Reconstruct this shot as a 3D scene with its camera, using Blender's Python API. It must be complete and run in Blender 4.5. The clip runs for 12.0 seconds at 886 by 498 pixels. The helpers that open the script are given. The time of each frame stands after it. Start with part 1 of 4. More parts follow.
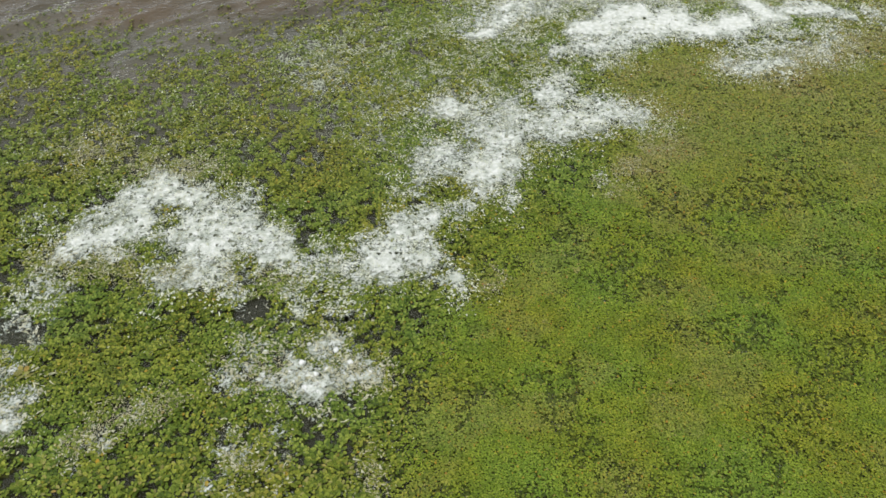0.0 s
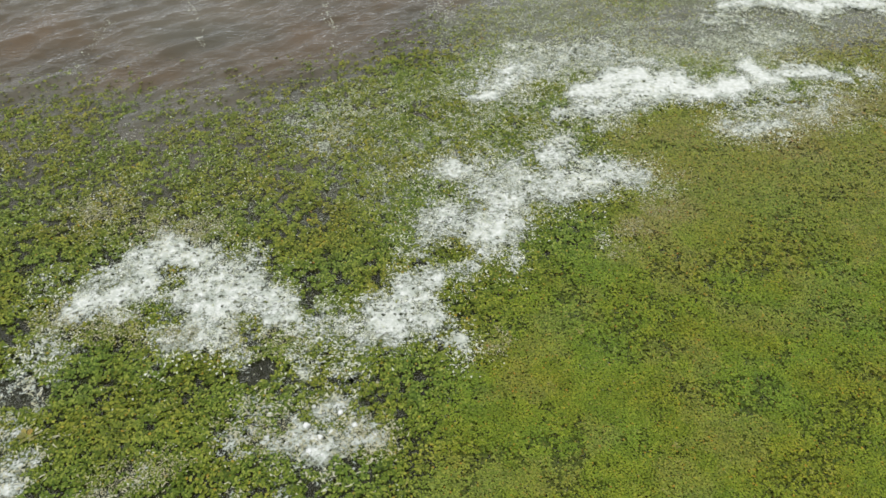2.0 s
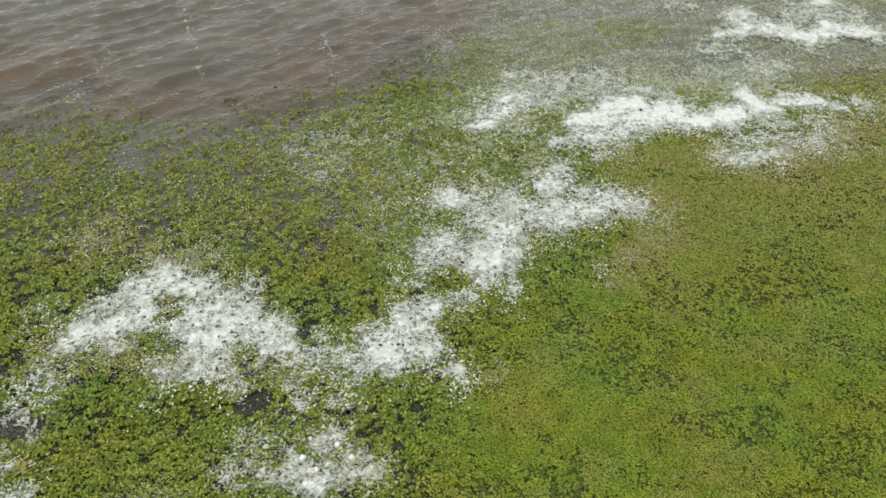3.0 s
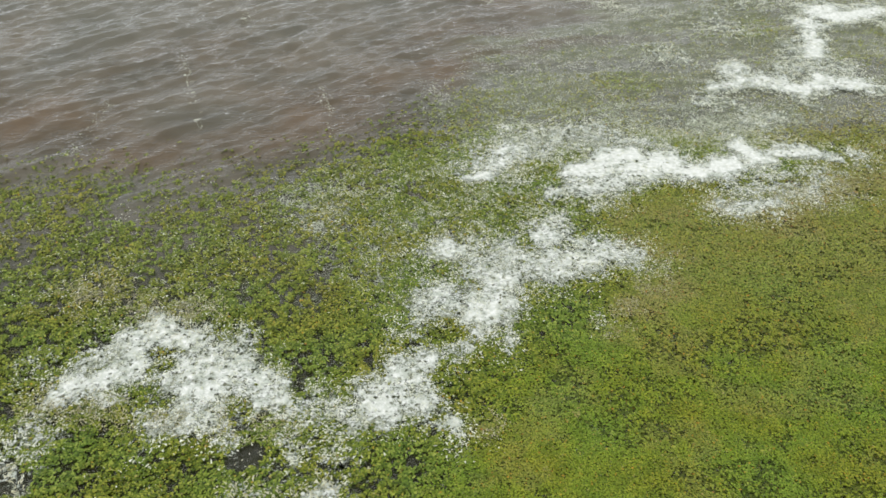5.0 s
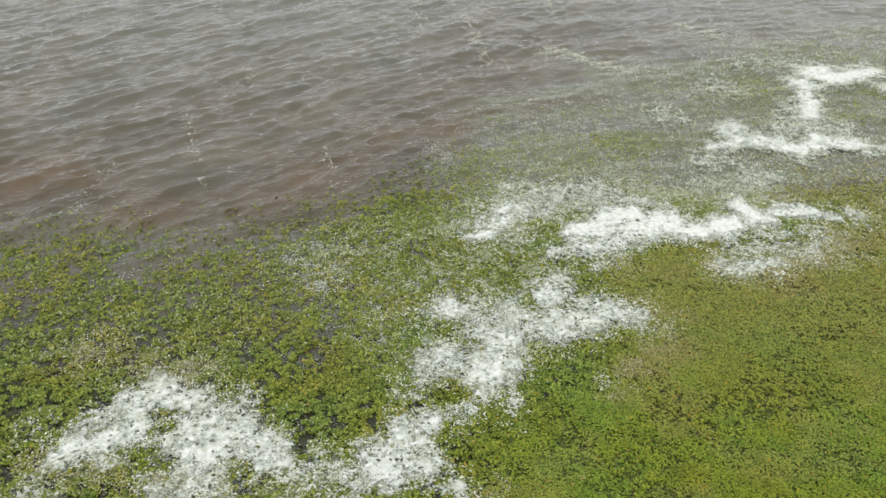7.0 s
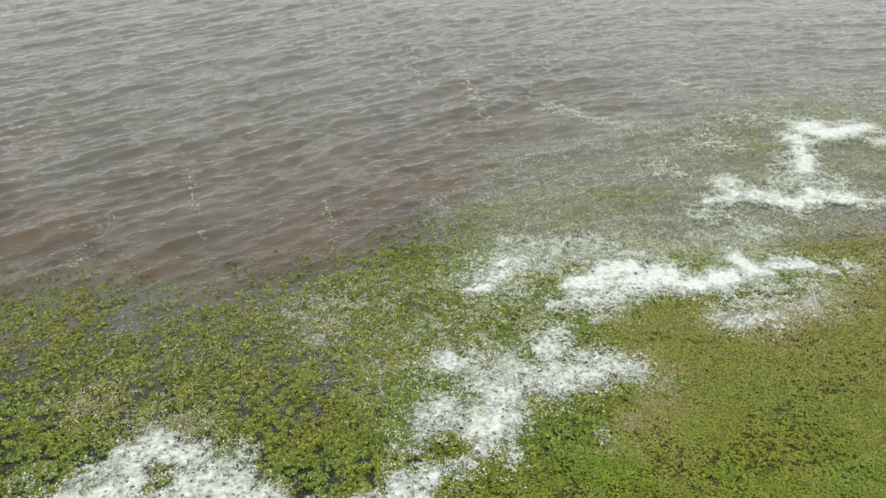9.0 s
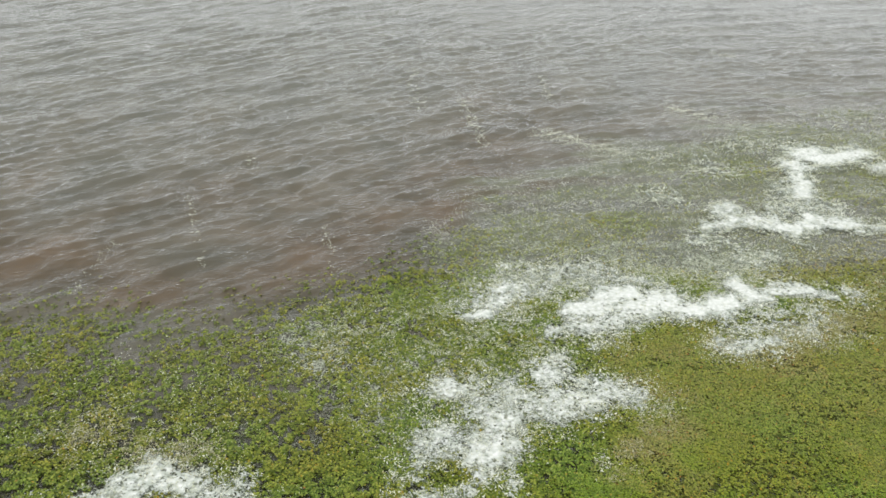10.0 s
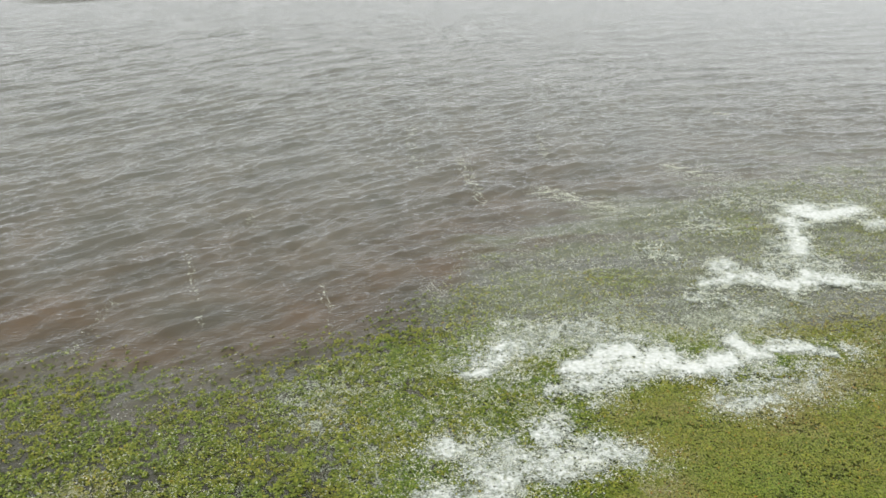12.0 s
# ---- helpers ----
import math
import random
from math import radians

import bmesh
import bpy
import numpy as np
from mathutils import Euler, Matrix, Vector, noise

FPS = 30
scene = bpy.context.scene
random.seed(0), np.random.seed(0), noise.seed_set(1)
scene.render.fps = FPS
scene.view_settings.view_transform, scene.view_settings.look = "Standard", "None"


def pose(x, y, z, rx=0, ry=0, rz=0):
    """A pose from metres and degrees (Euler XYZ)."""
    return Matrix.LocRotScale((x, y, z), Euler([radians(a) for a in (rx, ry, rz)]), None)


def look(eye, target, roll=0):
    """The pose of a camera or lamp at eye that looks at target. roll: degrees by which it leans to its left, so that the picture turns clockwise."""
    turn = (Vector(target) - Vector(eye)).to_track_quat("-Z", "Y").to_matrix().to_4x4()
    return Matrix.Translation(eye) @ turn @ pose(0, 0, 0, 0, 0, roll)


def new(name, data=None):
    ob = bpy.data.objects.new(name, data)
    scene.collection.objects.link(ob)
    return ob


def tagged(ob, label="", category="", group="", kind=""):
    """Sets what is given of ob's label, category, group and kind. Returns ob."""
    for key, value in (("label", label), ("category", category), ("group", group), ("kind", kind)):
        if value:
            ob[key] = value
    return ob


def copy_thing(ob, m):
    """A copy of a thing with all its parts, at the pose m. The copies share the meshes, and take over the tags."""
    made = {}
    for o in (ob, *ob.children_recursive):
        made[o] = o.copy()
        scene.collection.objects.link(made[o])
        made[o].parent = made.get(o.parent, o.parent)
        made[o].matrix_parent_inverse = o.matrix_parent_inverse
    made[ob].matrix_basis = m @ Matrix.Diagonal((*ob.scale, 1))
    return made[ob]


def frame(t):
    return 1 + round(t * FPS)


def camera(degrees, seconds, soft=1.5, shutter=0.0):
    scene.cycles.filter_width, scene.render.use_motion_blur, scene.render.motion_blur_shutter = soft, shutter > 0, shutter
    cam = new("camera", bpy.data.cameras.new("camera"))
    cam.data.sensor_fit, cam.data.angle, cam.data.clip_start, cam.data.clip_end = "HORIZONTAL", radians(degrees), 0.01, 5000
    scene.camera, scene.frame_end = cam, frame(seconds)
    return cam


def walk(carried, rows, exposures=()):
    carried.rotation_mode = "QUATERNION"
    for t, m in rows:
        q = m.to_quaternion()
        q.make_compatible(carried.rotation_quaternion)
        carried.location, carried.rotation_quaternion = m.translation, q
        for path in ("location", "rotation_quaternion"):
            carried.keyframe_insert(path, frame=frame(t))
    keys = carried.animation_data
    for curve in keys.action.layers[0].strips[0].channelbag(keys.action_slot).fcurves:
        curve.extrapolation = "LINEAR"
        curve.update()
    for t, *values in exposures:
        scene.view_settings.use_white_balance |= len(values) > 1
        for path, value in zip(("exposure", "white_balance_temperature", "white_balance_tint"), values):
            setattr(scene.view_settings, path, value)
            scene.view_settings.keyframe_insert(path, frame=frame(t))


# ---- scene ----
import collections

# ---------------------------------------------------------------- camera
cam = camera(54.7, 12.0, soft=1.6)
# seconds, x, y, z, yaw, pitch, roll: a drone hovers twelve metres up and tilts its camera towards the open lake
PATH = [
    (0.0, 0.000, 0.000, 12.000, 0.00, -45.00, -0.01),
    (0.5, -0.034, 0.013, 12.065, -0.14, -44.20, -0.13),
    (1.0, -0.048, 0.005, 12.130, -0.02, -43.28, -0.03),
    (1.5, -0.065, 0.011, 12.161, 0.11, -42.37, 0.17),
    (2.0, -0.080, 0.037, 12.190, 0.03, -41.46, -0.00),
    (2.5, -0.091, 0.072, 12.238, -0.05, -40.64, -0.02),
    (3.0, -0.056, 0.127, 12.259, -0.08, -39.84, -0.05),
    (5.0, 0.024, 0.183, 12.159, -0.10, -36.31, 0.06),
    (5.5, 0.041, 0.218, 12.176, -0.09, -35.23, 0.11),
    (6.0, -0.008, 0.243, 12.208, -0.24, -34.38, -0.18),
    (6.5, -0.065, 0.243, 12.265, -0.29, -33.64, -0.10),
    (7.0, -0.095, 0.234, 12.314, -0.27, -32.78, -0.13),
    (9.0, -0.116, 0.173, 12.336, -0.41, -29.19, -0.19),
    (9.5, -0.115, 0.164, 12.340, -0.42, -28.35, -0.26),
    (10.0, -0.106, 0.149, 12.347, -0.44, -27.43, -0.11),
    (10.5, -0.099, 0.144, 12.347, -0.41, -26.53, -0.10),
    (11.0, -0.093, 0.120, 12.363, -0.41, -25.59, -0.14),
    (11.5, -0.096, 0.098, 12.407, -0.49, -24.61, -0.06),
    (12.0, -0.074, 0.106, 12.445, -0.50, -23.70, 0.11),
]


def hover(x, y, z, yaw, pitch, roll):
    return pose(x, y, z, 0, 0, yaw) @ pose(0, 0, 0, 90 + pitch) @ pose(0, 0, 0, 0, 0, -roll)


# the drone's camera opens up a little as the bright foam leaves the picture
walk(cam, [(row[0], hover(*row[1:])) for row in PATH], exposures=[(0.0, 0.02), (5.0, 0.08), (9.0, 0.14), (12.0, 0.12)])

# ---------------------------------------------------------------- sky and sun: a bright overcast day
SUN_ELEVATION, SUN_AZIMUTH = 55.0, 195.0  # azimuth clockwise from straight ahead (+y)
scene.view_settings.exposure = 0.0
world = bpy.data.worlds.new("overcast_sky")
scene.world = world
world.use_nodes = True
wn, wl = world.node_tree.nodes, world.node_tree.links
wn.clear()
sky = wn.new("ShaderNodeTexSky")
sky.sky_type = "NISHITA"
sky.sun_disc = False
sky.sun_elevation = radians(SUN_ELEVATION)
sky.sun_rotation = radians(SUN_AZIMUTH)
sky.air_density, sky.dust_density, sky.ozone_density = 1.0, 6.0, 0.6
cloud = wn.new("ShaderNodeHueSaturation")  # the cloud cover takes most of the blue out of the sky
cloud.inputs["Saturation"].default_value = 0.30
cloud.inputs["Value"].default_value = 1.0
veil = wn.new("ShaderNodeMix")  # an even layer of thin cloud
veil.data_type = "RGBA"
veil.inputs[0].default_value = 0.82
veil.inputs[7].default_value = (10.6, 10.95, 11.15, 1)
sky_out = wn.new("ShaderNodeBackground")
sky_out.inputs["Strength"].default_value = 0.12
world_out = wn.new("ShaderNodeOutputWorld")
wl.new(sky.outputs[0], cloud.inputs["Color"])
wl.new(cloud.outputs[0], veil.inputs[6])
wl.new(veil.outputs[2], sky_out.inputs[0])
wl.new(sky_out.outputs[0], world_out.inputs[0])

sun_data = bpy.data.lights.new("sun", "SUN")
sun_data.energy, sun_data.angle, sun_data.color = 0.5, radians(25), (1.0, 0.96, 0.9)
sun = new("sun", sun_data)
_e, _a = radians(SUN_ELEVATION), radians(SUN_AZIMUTH)
sun.matrix_world = look((math.sin(_a) * math.cos(_e) * 60, math.cos(_a) * math.cos(_e) * 60, math.sin(_e) * 60), (0, 0, 0))


# ---------------------------------------------------------------- fields of the lake, vectorised
def hash01(ix, iy, seed):
    h = (ix.astype(np.int64) * 374761393 + iy.astype(np.int64) * 668265263 + seed * 974634777) & 0xFFFFFFFF
    h = ((h ^ (h >> 13)) * 1274126177) & 0xFFFFFFFF
    return ((h ^ (h >> 16)) & 0xFFFFFF) / float(0xFFFFFF)


def vnoise(x, y, seed=0):
    """Value noise, 0 to 1, with a cell of one."""
    ix, iy = np.floor(x), np.floor(y)
    u, v = x - ix, y - iy
    u, v = u * u * (3 - 2 * u), v * v * (3 - 2 * v)
    a, b = hash01(ix, iy, seed), hash01(ix + 1, iy, seed)
    c, d = hash01(ix, iy + 1, seed), hash01(ix + 1, iy + 1, seed)
    return a + (b - a) * u + (c - a) * v + (a - b - c + d) * u * v


def fbm(x, y, seed=0, octaves=4):
    total, amp, norm = 0.0, 1.0, 0.0
    for k in range(octaves):
        total = total + amp * vnoise(x + 17.3 * k, y - 9.1 * k, seed + k)
        norm += amp
        amp *= 0.55
        x, y = 1.6 * x + 1.2 * y, 1.6 * y - 1.2 * x  # twice as fine, and turned, so that no lattice shows
    return total / norm


def smooth(a, b, v):
    t = np.clip((v - a) / (b - a), 0, 1)
    return t * t * (3 - 2 * t)


def stroke(x, y, x0, y0, x1, y1):
    """Distance to a straight stroke."""
    dx, dy = x1 - x0, y1 - y0
    t = np.clip(((x - x0) * dx + (y - y0) * dy) / (dx * dx + dy * dy + 1e-9), 0, 1)
    return np.hypot(x - x0 - t * dx, y - y0 - t * dy)


# outer edge of the weed mat towards the open lake
EDGE_X = [-40, -11.7, -11.1, -10.3, -8.9, -7.0, -5.2, -4.3, -3.5, -2.7, -1.3, 0.1, 1.1, 4.7, 8.3, 11.6, 16.2, 21.1, 45]
EDGE_Y = [20.0, 21.0, 21.6, 21.6, 21.3, 21.2, 21.4, 21.8, 22.3, 23.0, 23.9, 25.3, 27.9, 29.2, 31.1, 34.5, 36.8, 38.0, 42.0]
# inner mat of small leaves: where it begins, going out from the camera, and its far end
FINE_Y = [-10, 6.6, 7.4, 9.2, 10.5, 10.9, 12.2, 13.7, 16.1, 17.7, 19.4, 24]
FINE_X = [-1.2, -0.9, -0.7, -0.3, 0.1, 0.6, 1.1, 2.5, 4.4, 4.1, 5.1, 7.0]
TOP_X = [0, 5.0, 7.1, 7.5, 8.9, 10.6, 11.8, 20, 40]
TOP_Y = [19.4, 19.4, 19.4, 18.5, 18.9, 19.8, 20.4, 23.5, 27.0]


def shore(x, y):
    """Metres inside the mat's outer edge, with a ragged outline."""
    rag = (fbm(x * 0.9, y * 0.9, 3) - 0.5) * 1.6 + (fbm(x * 3.1, y * 3.1, 5, 3) - 0.5) * 0.8
    return np.interp(x, EDGE_X, EDGE_Y) - y + rag


def fineness(x, y):
    """1 in the close mat of small leaves, 0 among the loose rosettes."""
    n = (fbm(x * 0.8, y * 0.8, 11) - 0.5) * 1.2
    a = smooth(-0.5, 0.9, x - np.interp(y, FINE_Y, FINE_X) + n)
    b = smooth(-0.3, 0.5, np.interp(x, TOP_X, TOP_Y) - y + n * 0.6)
    return a * b


def far_wash(x, y):
    """The outer mat that waves wash over."""
    return smooth(20.5, 23.5, y - 0.12 * np.maximum(x - 8, 0) + 1.5 * (fbm(x * 0.5, y * 0.5, 23, 3) - 0.5)) * smooth(-1.5, 2.5, x)


def streaks(x, y):
    """Long streaks across the wash, 0 to 1: clear water between drifts of weed."""
    return smooth(0.38, 0.62, fbm(x * 0.30 - y * 0.12, y * 0.85, 27, 3))


def drowned(x, y):
    """How far the plants lie under a film of water, 0 to 1: near the edge and in the far wash."""
    s = shore(x, y)
    edge = 1 - smooth(-0.8, 3.2, s)
    lift = 0.30 * smooth(0.52, 0.70, fbm(x * 0.5, y * 0.8, 29, 3))
    wash = far_wash(x, y) * (1 - lift)
    blot = smooth(0.5, 0.72, fbm(x * 0.45 + y * 0.2, y * 0.75, 21, 3))
    near = smooth(11.0, 19.0, y) * (1 - fineness(x, y)) * (1 - 0.85 * smooth(-4.5, -1.0, x))
    return np.clip(0.85 * edge + 0.95 * wash + (0.38 + 0.55 * blot) * near, 0, 1)


WAVES = []
_rng = np.random.RandomState(4)
for _k in range(80):
    _lam = 0.36 * (1.9 / 0.36) ** _rng.rand()
    _train = _k % 2  # the waves bend: their crests run slantwise in the west, straight across in the east
    _ang = radians((128 if _train == 0 else 103) + _rng.normal() * 24)
    _amp = (0.0136 if _train == 0 else 0.0112) * _lam * math.exp(-(math.log(_lam / (0.66 if _train == 0 else 0.54)) / 0.62) ** 2)
    WAVES.append((2 * math.pi / _lam * math.cos(_ang), 2 * math.pi / _lam * math.sin(_ang), _amp, _rng.rand() * 6.28, _lam, _train))
for _k in range(10):  # the longer waves of the open lake under them
    _lam, _ang = 2.1 + 1.9 * _rng.rand(), radians((124 if _k % 2 == 0 else 100) + _rng.normal() * 11)
    WAVES.append((2 * math.pi / _lam * math.cos(_ang), 2 * math.pi / _lam * math.sin(_ang), 0.0060 * _lam, _rng.rand() * 6.28, 0.75, _k % 2))


def gust_patch(x, y):
    """Where a gust roughens the far water."""
    n = fbm(x * 0.12, y * 0.12, 45, 3) - 0.5
    return smooth(1.0, 0.45, np.hypot((x + 40) / 7.5, (y - 99) / 9) + 0.9 * n)


def swell(x, y):
    """Height of the water."""
    wx = x + 0.8 * (fbm(x * 0.35, y * 0.35, 31, 2) - 0.5)
    wy = y + 0.8 * (fbm(x * 0.35, y * 0.35, 37, 2) - 0.5)
    east = smooth(-0.30, 0.35, x / (np.abs(y) + 6.0))
    share = (np.sqrt(1 - east), 0.82 * np.sqrt(east))
    h = 0.0
    for kx, ky, amp, ph, lam, train in WAVES:
        p = kx * wx + ky * wy + ph
        keep = smooth(150 * lam, 45 * lam, np.abs(y)) * share[train]
        h = h + amp * keep * (np.sin(p) - 0.30 * np.cos(2 * p))
    s = shore(x, y)
    calm = 1 - 0.72 * smooth(0.3, 4.0, s) * (1 - 0.8 * far_wash(x, y)) - 0.16 * fineness(x, y)
    gust = 1 + 2.6 * gust_patch(x, y)
    patch = 0.55 + 0.9 * fbm(x * 0.16, y * 0.16, 43, 3)
    return h * calm * gust * patch


# foam: each drift is laid down in strokes of x, y, x, y, half width and how closed it is (1: firm white foam, 0.3: loose lace)
FOAM = collections.defaultdict(list)
SPRAY = []


def lay(name, *strokes):
    FOAM[name].extend(strokes)


def sprinkle(*strokes):
    """Thin scattered foam round the drifts: x, y, x, y, reach, share."""
    SPRAY.extend(strokes)


# the wide drift in the west: its left arm and body, then its thin rags and the neck towards the zigzag
lay("west", (-7.43, 11.83, -6.62, 12.34, 0.21, 0.95), (-6.64, 12.39, -6.14, 12.67, 0.25, 0.88), (-7.27, 12.60, -6.43, 13.36, 0.34, 0.6),
    (-6.58, 13.50, -5.82, 13.82, 0.36, 0.8), (-6.30, 13.90, -6.04, 14.14, 0.22, 0.75), (-5.78, 13.64, -4.92, 13.50, 0.27, 0.8),
    (-5.18, 13.06, -4.14, 13.11, 0.38, 0.68), (-6.35, 13.06, -6.18, 13.23, 0.21, 0.88), (-5.17, 12.44, -3.94, 12.60, 0.36, 0.85),
    (-4.91, 11.98, -4.33, 12.18, 0.32, 0.95), (-4.03, 12.44, -3.29, 11.98, 0.32, 0.85), (-3.46, 11.67, -3.06, 11.80, 0.16, 0.85),
    (-4.97, 11.52, -4.29, 11.40, 0.36, 0.6), (-5.33, 10.93, -4.80, 11.19, 0.25, 0.65), (-5.56, 11.29, -5.43, 12.06, 0.28, 0.42))
lay("west", (-4.56, 11.07, -4.21, 11.07, 0.13, 0.6), (-3.13, 12.11, -2.96, 11.91, 0.14, 0.6), (-7.72, 10.90, -7.37, 10.78, 0.37, 0.5),
    (-7.78, 10.43, -7.47, 11.44, 0.32, 0.28), (-4.09, 10.86, -3.80, 10.71, 0.17, 0.45), (-7.46, 11.75, -6.59, 11.83, 0.19, 0.5),
    (-8.31, 12.63, -7.53, 11.98, 0.33, 0.25), (-2.89, 11.49, -2.00, 11.37, 0.36, 0.48), (-2.48, 11.80, -1.58, 11.55, 0.28, 0.42),
    (-2.83, 10.81, -2.56, 10.34, 0.20, 0.42), (-2.66, 10.34, -2.61, 10.25, 0.12, 0.68), (-2.02, 10.36, -1.70, 10.23, 0.25, 0.35),
    (-6.06, 12.72, -5.59, 12.18, 0.23, 0.45), (-4.20, 11.49, -3.63, 11.34, 0.18, 0.5), (-7.08, 11.98, -6.08, 11.98, 0.16, 0.35))
lay("middle", (-1.83, 11.22, -1.54, 11.00, 0.21, 0.6), (-1.43, 11.75, -1.04, 11.67, 0.37, 0.95), (-1.06, 12.14, -0.38, 12.14, 0.26, 0.6),
    (-1.03, 11.49, -0.27, 11.67, 0.27, 0.82), (-0.96, 12.55, -0.18, 12.80, 0.28, 0.82), (-0.26, 11.37, 0.17, 11.22, 0.19, 0.55),
    (0.23, 11.12, 0.41, 10.93, 0.12, 0.8), (0.19, 13.06, 0.54, 13.23, 0.17, 0.55), (-0.77, 13.86, -0.54, 14.23, 0.37, 0.45),
    (-0.43, 15.01, 0.07, 14.89, 0.30, 0.65), (-0.30, 14.43, 0.20, 14.52, 0.33, 0.68), (0.20, 14.91, 0.82, 14.82, 0.36, 0.65),
    (0.81, 14.43, 1.31, 14.62, 0.46, 0.88), (1.21, 15.12, 1.49, 15.59, 0.41, 0.8), (1.04, 13.86, 0.79, 13.68, 0.33, 0.65))
lay("middle", (-0.05, 16.68, 0.19, 16.61, 0.27, 1), (-0.52, 16.43, 0.61, 16.59, 0.20, 0.6), (0.60, 15.95, 0.99, 15.95, 0.30, 0.6),
    (0.88, 16.61, 1.55, 16.68, 0.50, 0.48), (1.12, 15.95, 1.51, 16.01, 0.43, 0.7), (1.77, 15.93, 2.68, 15.93, 0.47, 0.82),
    (2.70, 16.17, 3.62, 16.14, 0.41, 0.75), (3.30, 15.69, 2.77, 15.53, 0.21, 0.7), (3.67, 16.56, 4.51, 16.39, 0.31, 0.8),
    (2.46, 17.18, 2.74, 17.28, 0.35, 0.9), (2.78, 17.66, 3.01, 17.90, 0.29, 0.6), (3.18, 16.95, 3.97, 16.79, 0.32, 0.6),
    (3.35, 14.09, 3.40, 13.94, 0.19, 0.42), (1.36, 13.11, 1.44, 13.50, 0.14, 0.5))
lay("south", (-3.72, 8.80, -3.36, 8.95, 0.22, 0.45), (-3.04, 8.80, -2.74, 8.71, 0.15, 0.6), (-2.57, 8.92, -2.15, 8.59, 0.24, 0.8),
    (-2.24, 8.57, -2.02, 8.50, 0.10, 0.95), (-1.87, 8.71, -1.35, 8.80, 0.18, 0.6), (-1.28, 8.89, -1.17, 8.92, 0.10, 0.7),
    (-2.23, 9.42, -1.85, 9.62, 0.19, 0.62), (-1.95, 9.54, -1.69, 9.80, 0.16, 0.55), (-3.53, 9.42, -2.71, 9.19, 0.37, 0.36),
    (-2.40, 9.13, -1.42, 9.17, 0.27, 0.45))
lay("south", (-5.78, 7.57, -5.52, 7.64, 0.17, 0.25), (-5.27, 8.05, -5.05, 8.29, 0.18, 0.22), (-5.92, 7.13, -5.81, 7.36, 0.16, 0.22),
    (-3.50, 7.59, -2.56, 7.38, 0.27, 0.18), (-3.41, 7.08, -2.67, 6.88, 0.34, 0.14), (-1.27, 6.96, -0.91, 6.88, 0.16, 0.18))
lay("corner", (-7.81, 8.85, -7.40, 8.92, 0.18, 0.55), (-7.39, 8.22, -7.03, 8.43, 0.18, 0.6), (-7.18, 7.79, -7.00, 7.72, 0.12, 0.78),
    (-7.18, 8.05, -7.03, 7.97, 0.16, 0.6), (-7.68, 10.16, -7.27, 9.50, 0.14, 0.35), (-7.98, 9.57, -7.87, 9.83, 0.13, 0.3))
lay("ridge", (0.80, 19.82, 1.35, 20.02, 0.17, 0.85), (1.37, 20.47, 1.84, 20.90, 0.31, 0.82), (1.74, 21.34, 2.07, 21.37, 0.23, 0.75),
    (1.14, 20.59, 2.89, 21.53, 0.63, 0.52), (1.85, 19.62, 2.24, 19.73, 0.20, 0.5), (1.95, 21.93, 4.46, 22.20, 0.54, 0.5),
    (4.48, 22.27, 6.08, 21.93, 0.34, 0.5), (2.91, 19.20, 3.38, 19.31, 0.25, 0.7), (3.52, 20.17, 4.33, 20.34, 0.33, 0.95),
    (4.42, 20.89, 5.42, 21.14, 0.41, 0.95), (3.71, 19.34, 4.66, 19.59, 0.28, 0.8), (4.90, 20.05, 5.73, 20.34, 0.38, 0.95),
    (5.86, 20.59, 6.40, 20.65, 0.49, 1), (6.32, 20.16, 7.21, 20.05, 0.23, 1))
lay("ridge", (7.25, 20.16, 8.15, 20.58, 0.33, 1), (8.47, 21.53, 8.70, 21.08, 0.39, 1), (8.68, 20.77, 9.17, 20.80, 0.25, 0.85),
    (9.26, 21.08, 10.59, 21.17, 0.19, 0.9), (10.50, 20.95, 11.12, 20.89, 0.16, 0.65), (11.14, 20.95, 11.94, 20.95, 0.22, 0.45),
    (9.59, 21.56, 10.22, 21.50, 0.16, 0.6), (3.88, 18.50, 4.05, 18.63, 0.18, 0.5), (7.19, 18.63, 7.49, 18.39, 0.21, 0.62),
    (7.49, 18.39, 8.73, 18.63, 0.16, 0.72), (7.76, 19.30, 9.53, 19.19, 0.39, 0.44), (8.36, 18.04, 8.55, 18.11, 0.13, 0.42),
    (9.65, 18.92, 9.99, 19.41, 0.16, 0.5), (8.59, 19.99, 10.31, 20.04, 0.32, 0.42), (6.34, 19.61, 7.89, 19.73, 0.20, 0.42))
lay("east", (14.28, 31.98, 14.97, 32.05, 0.55, 1), (14.67, 31.27, 16.80, 32.11, 0.48, 1), (13.54, 30.68, 13.79, 30.68, 0.51, 0.9),
    (13.33, 29.15, 12.87, 27.93, 0.46, 0.95), (16.64, 30.46, 17.15, 30.69, 0.28, 0.8), (8.70, 25.47, 9.70, 25.72, 0.30, 0.85),
    (9.38, 26.56, 10.03, 26.79, 0.32, 0.8), (9.76, 25.90, 11.07, 25.90, 0.39, 0.8), (10.74, 25.47, 11.78, 25.26, 0.25, 0.9),
    (11.37, 25.13, 12.25, 25.51, 0.34, 0.95), (12.39, 25.90, 13.74, 25.51, 0.39, 0.95), (13.65, 25.30, 14.76, 25.30, 0.17, 0.7),
    (11.51, 26.61, 13.51, 26.79, 0.46, 0.5), (12.10, 27.73, 12.38, 28.53, 0.50, 0.55))
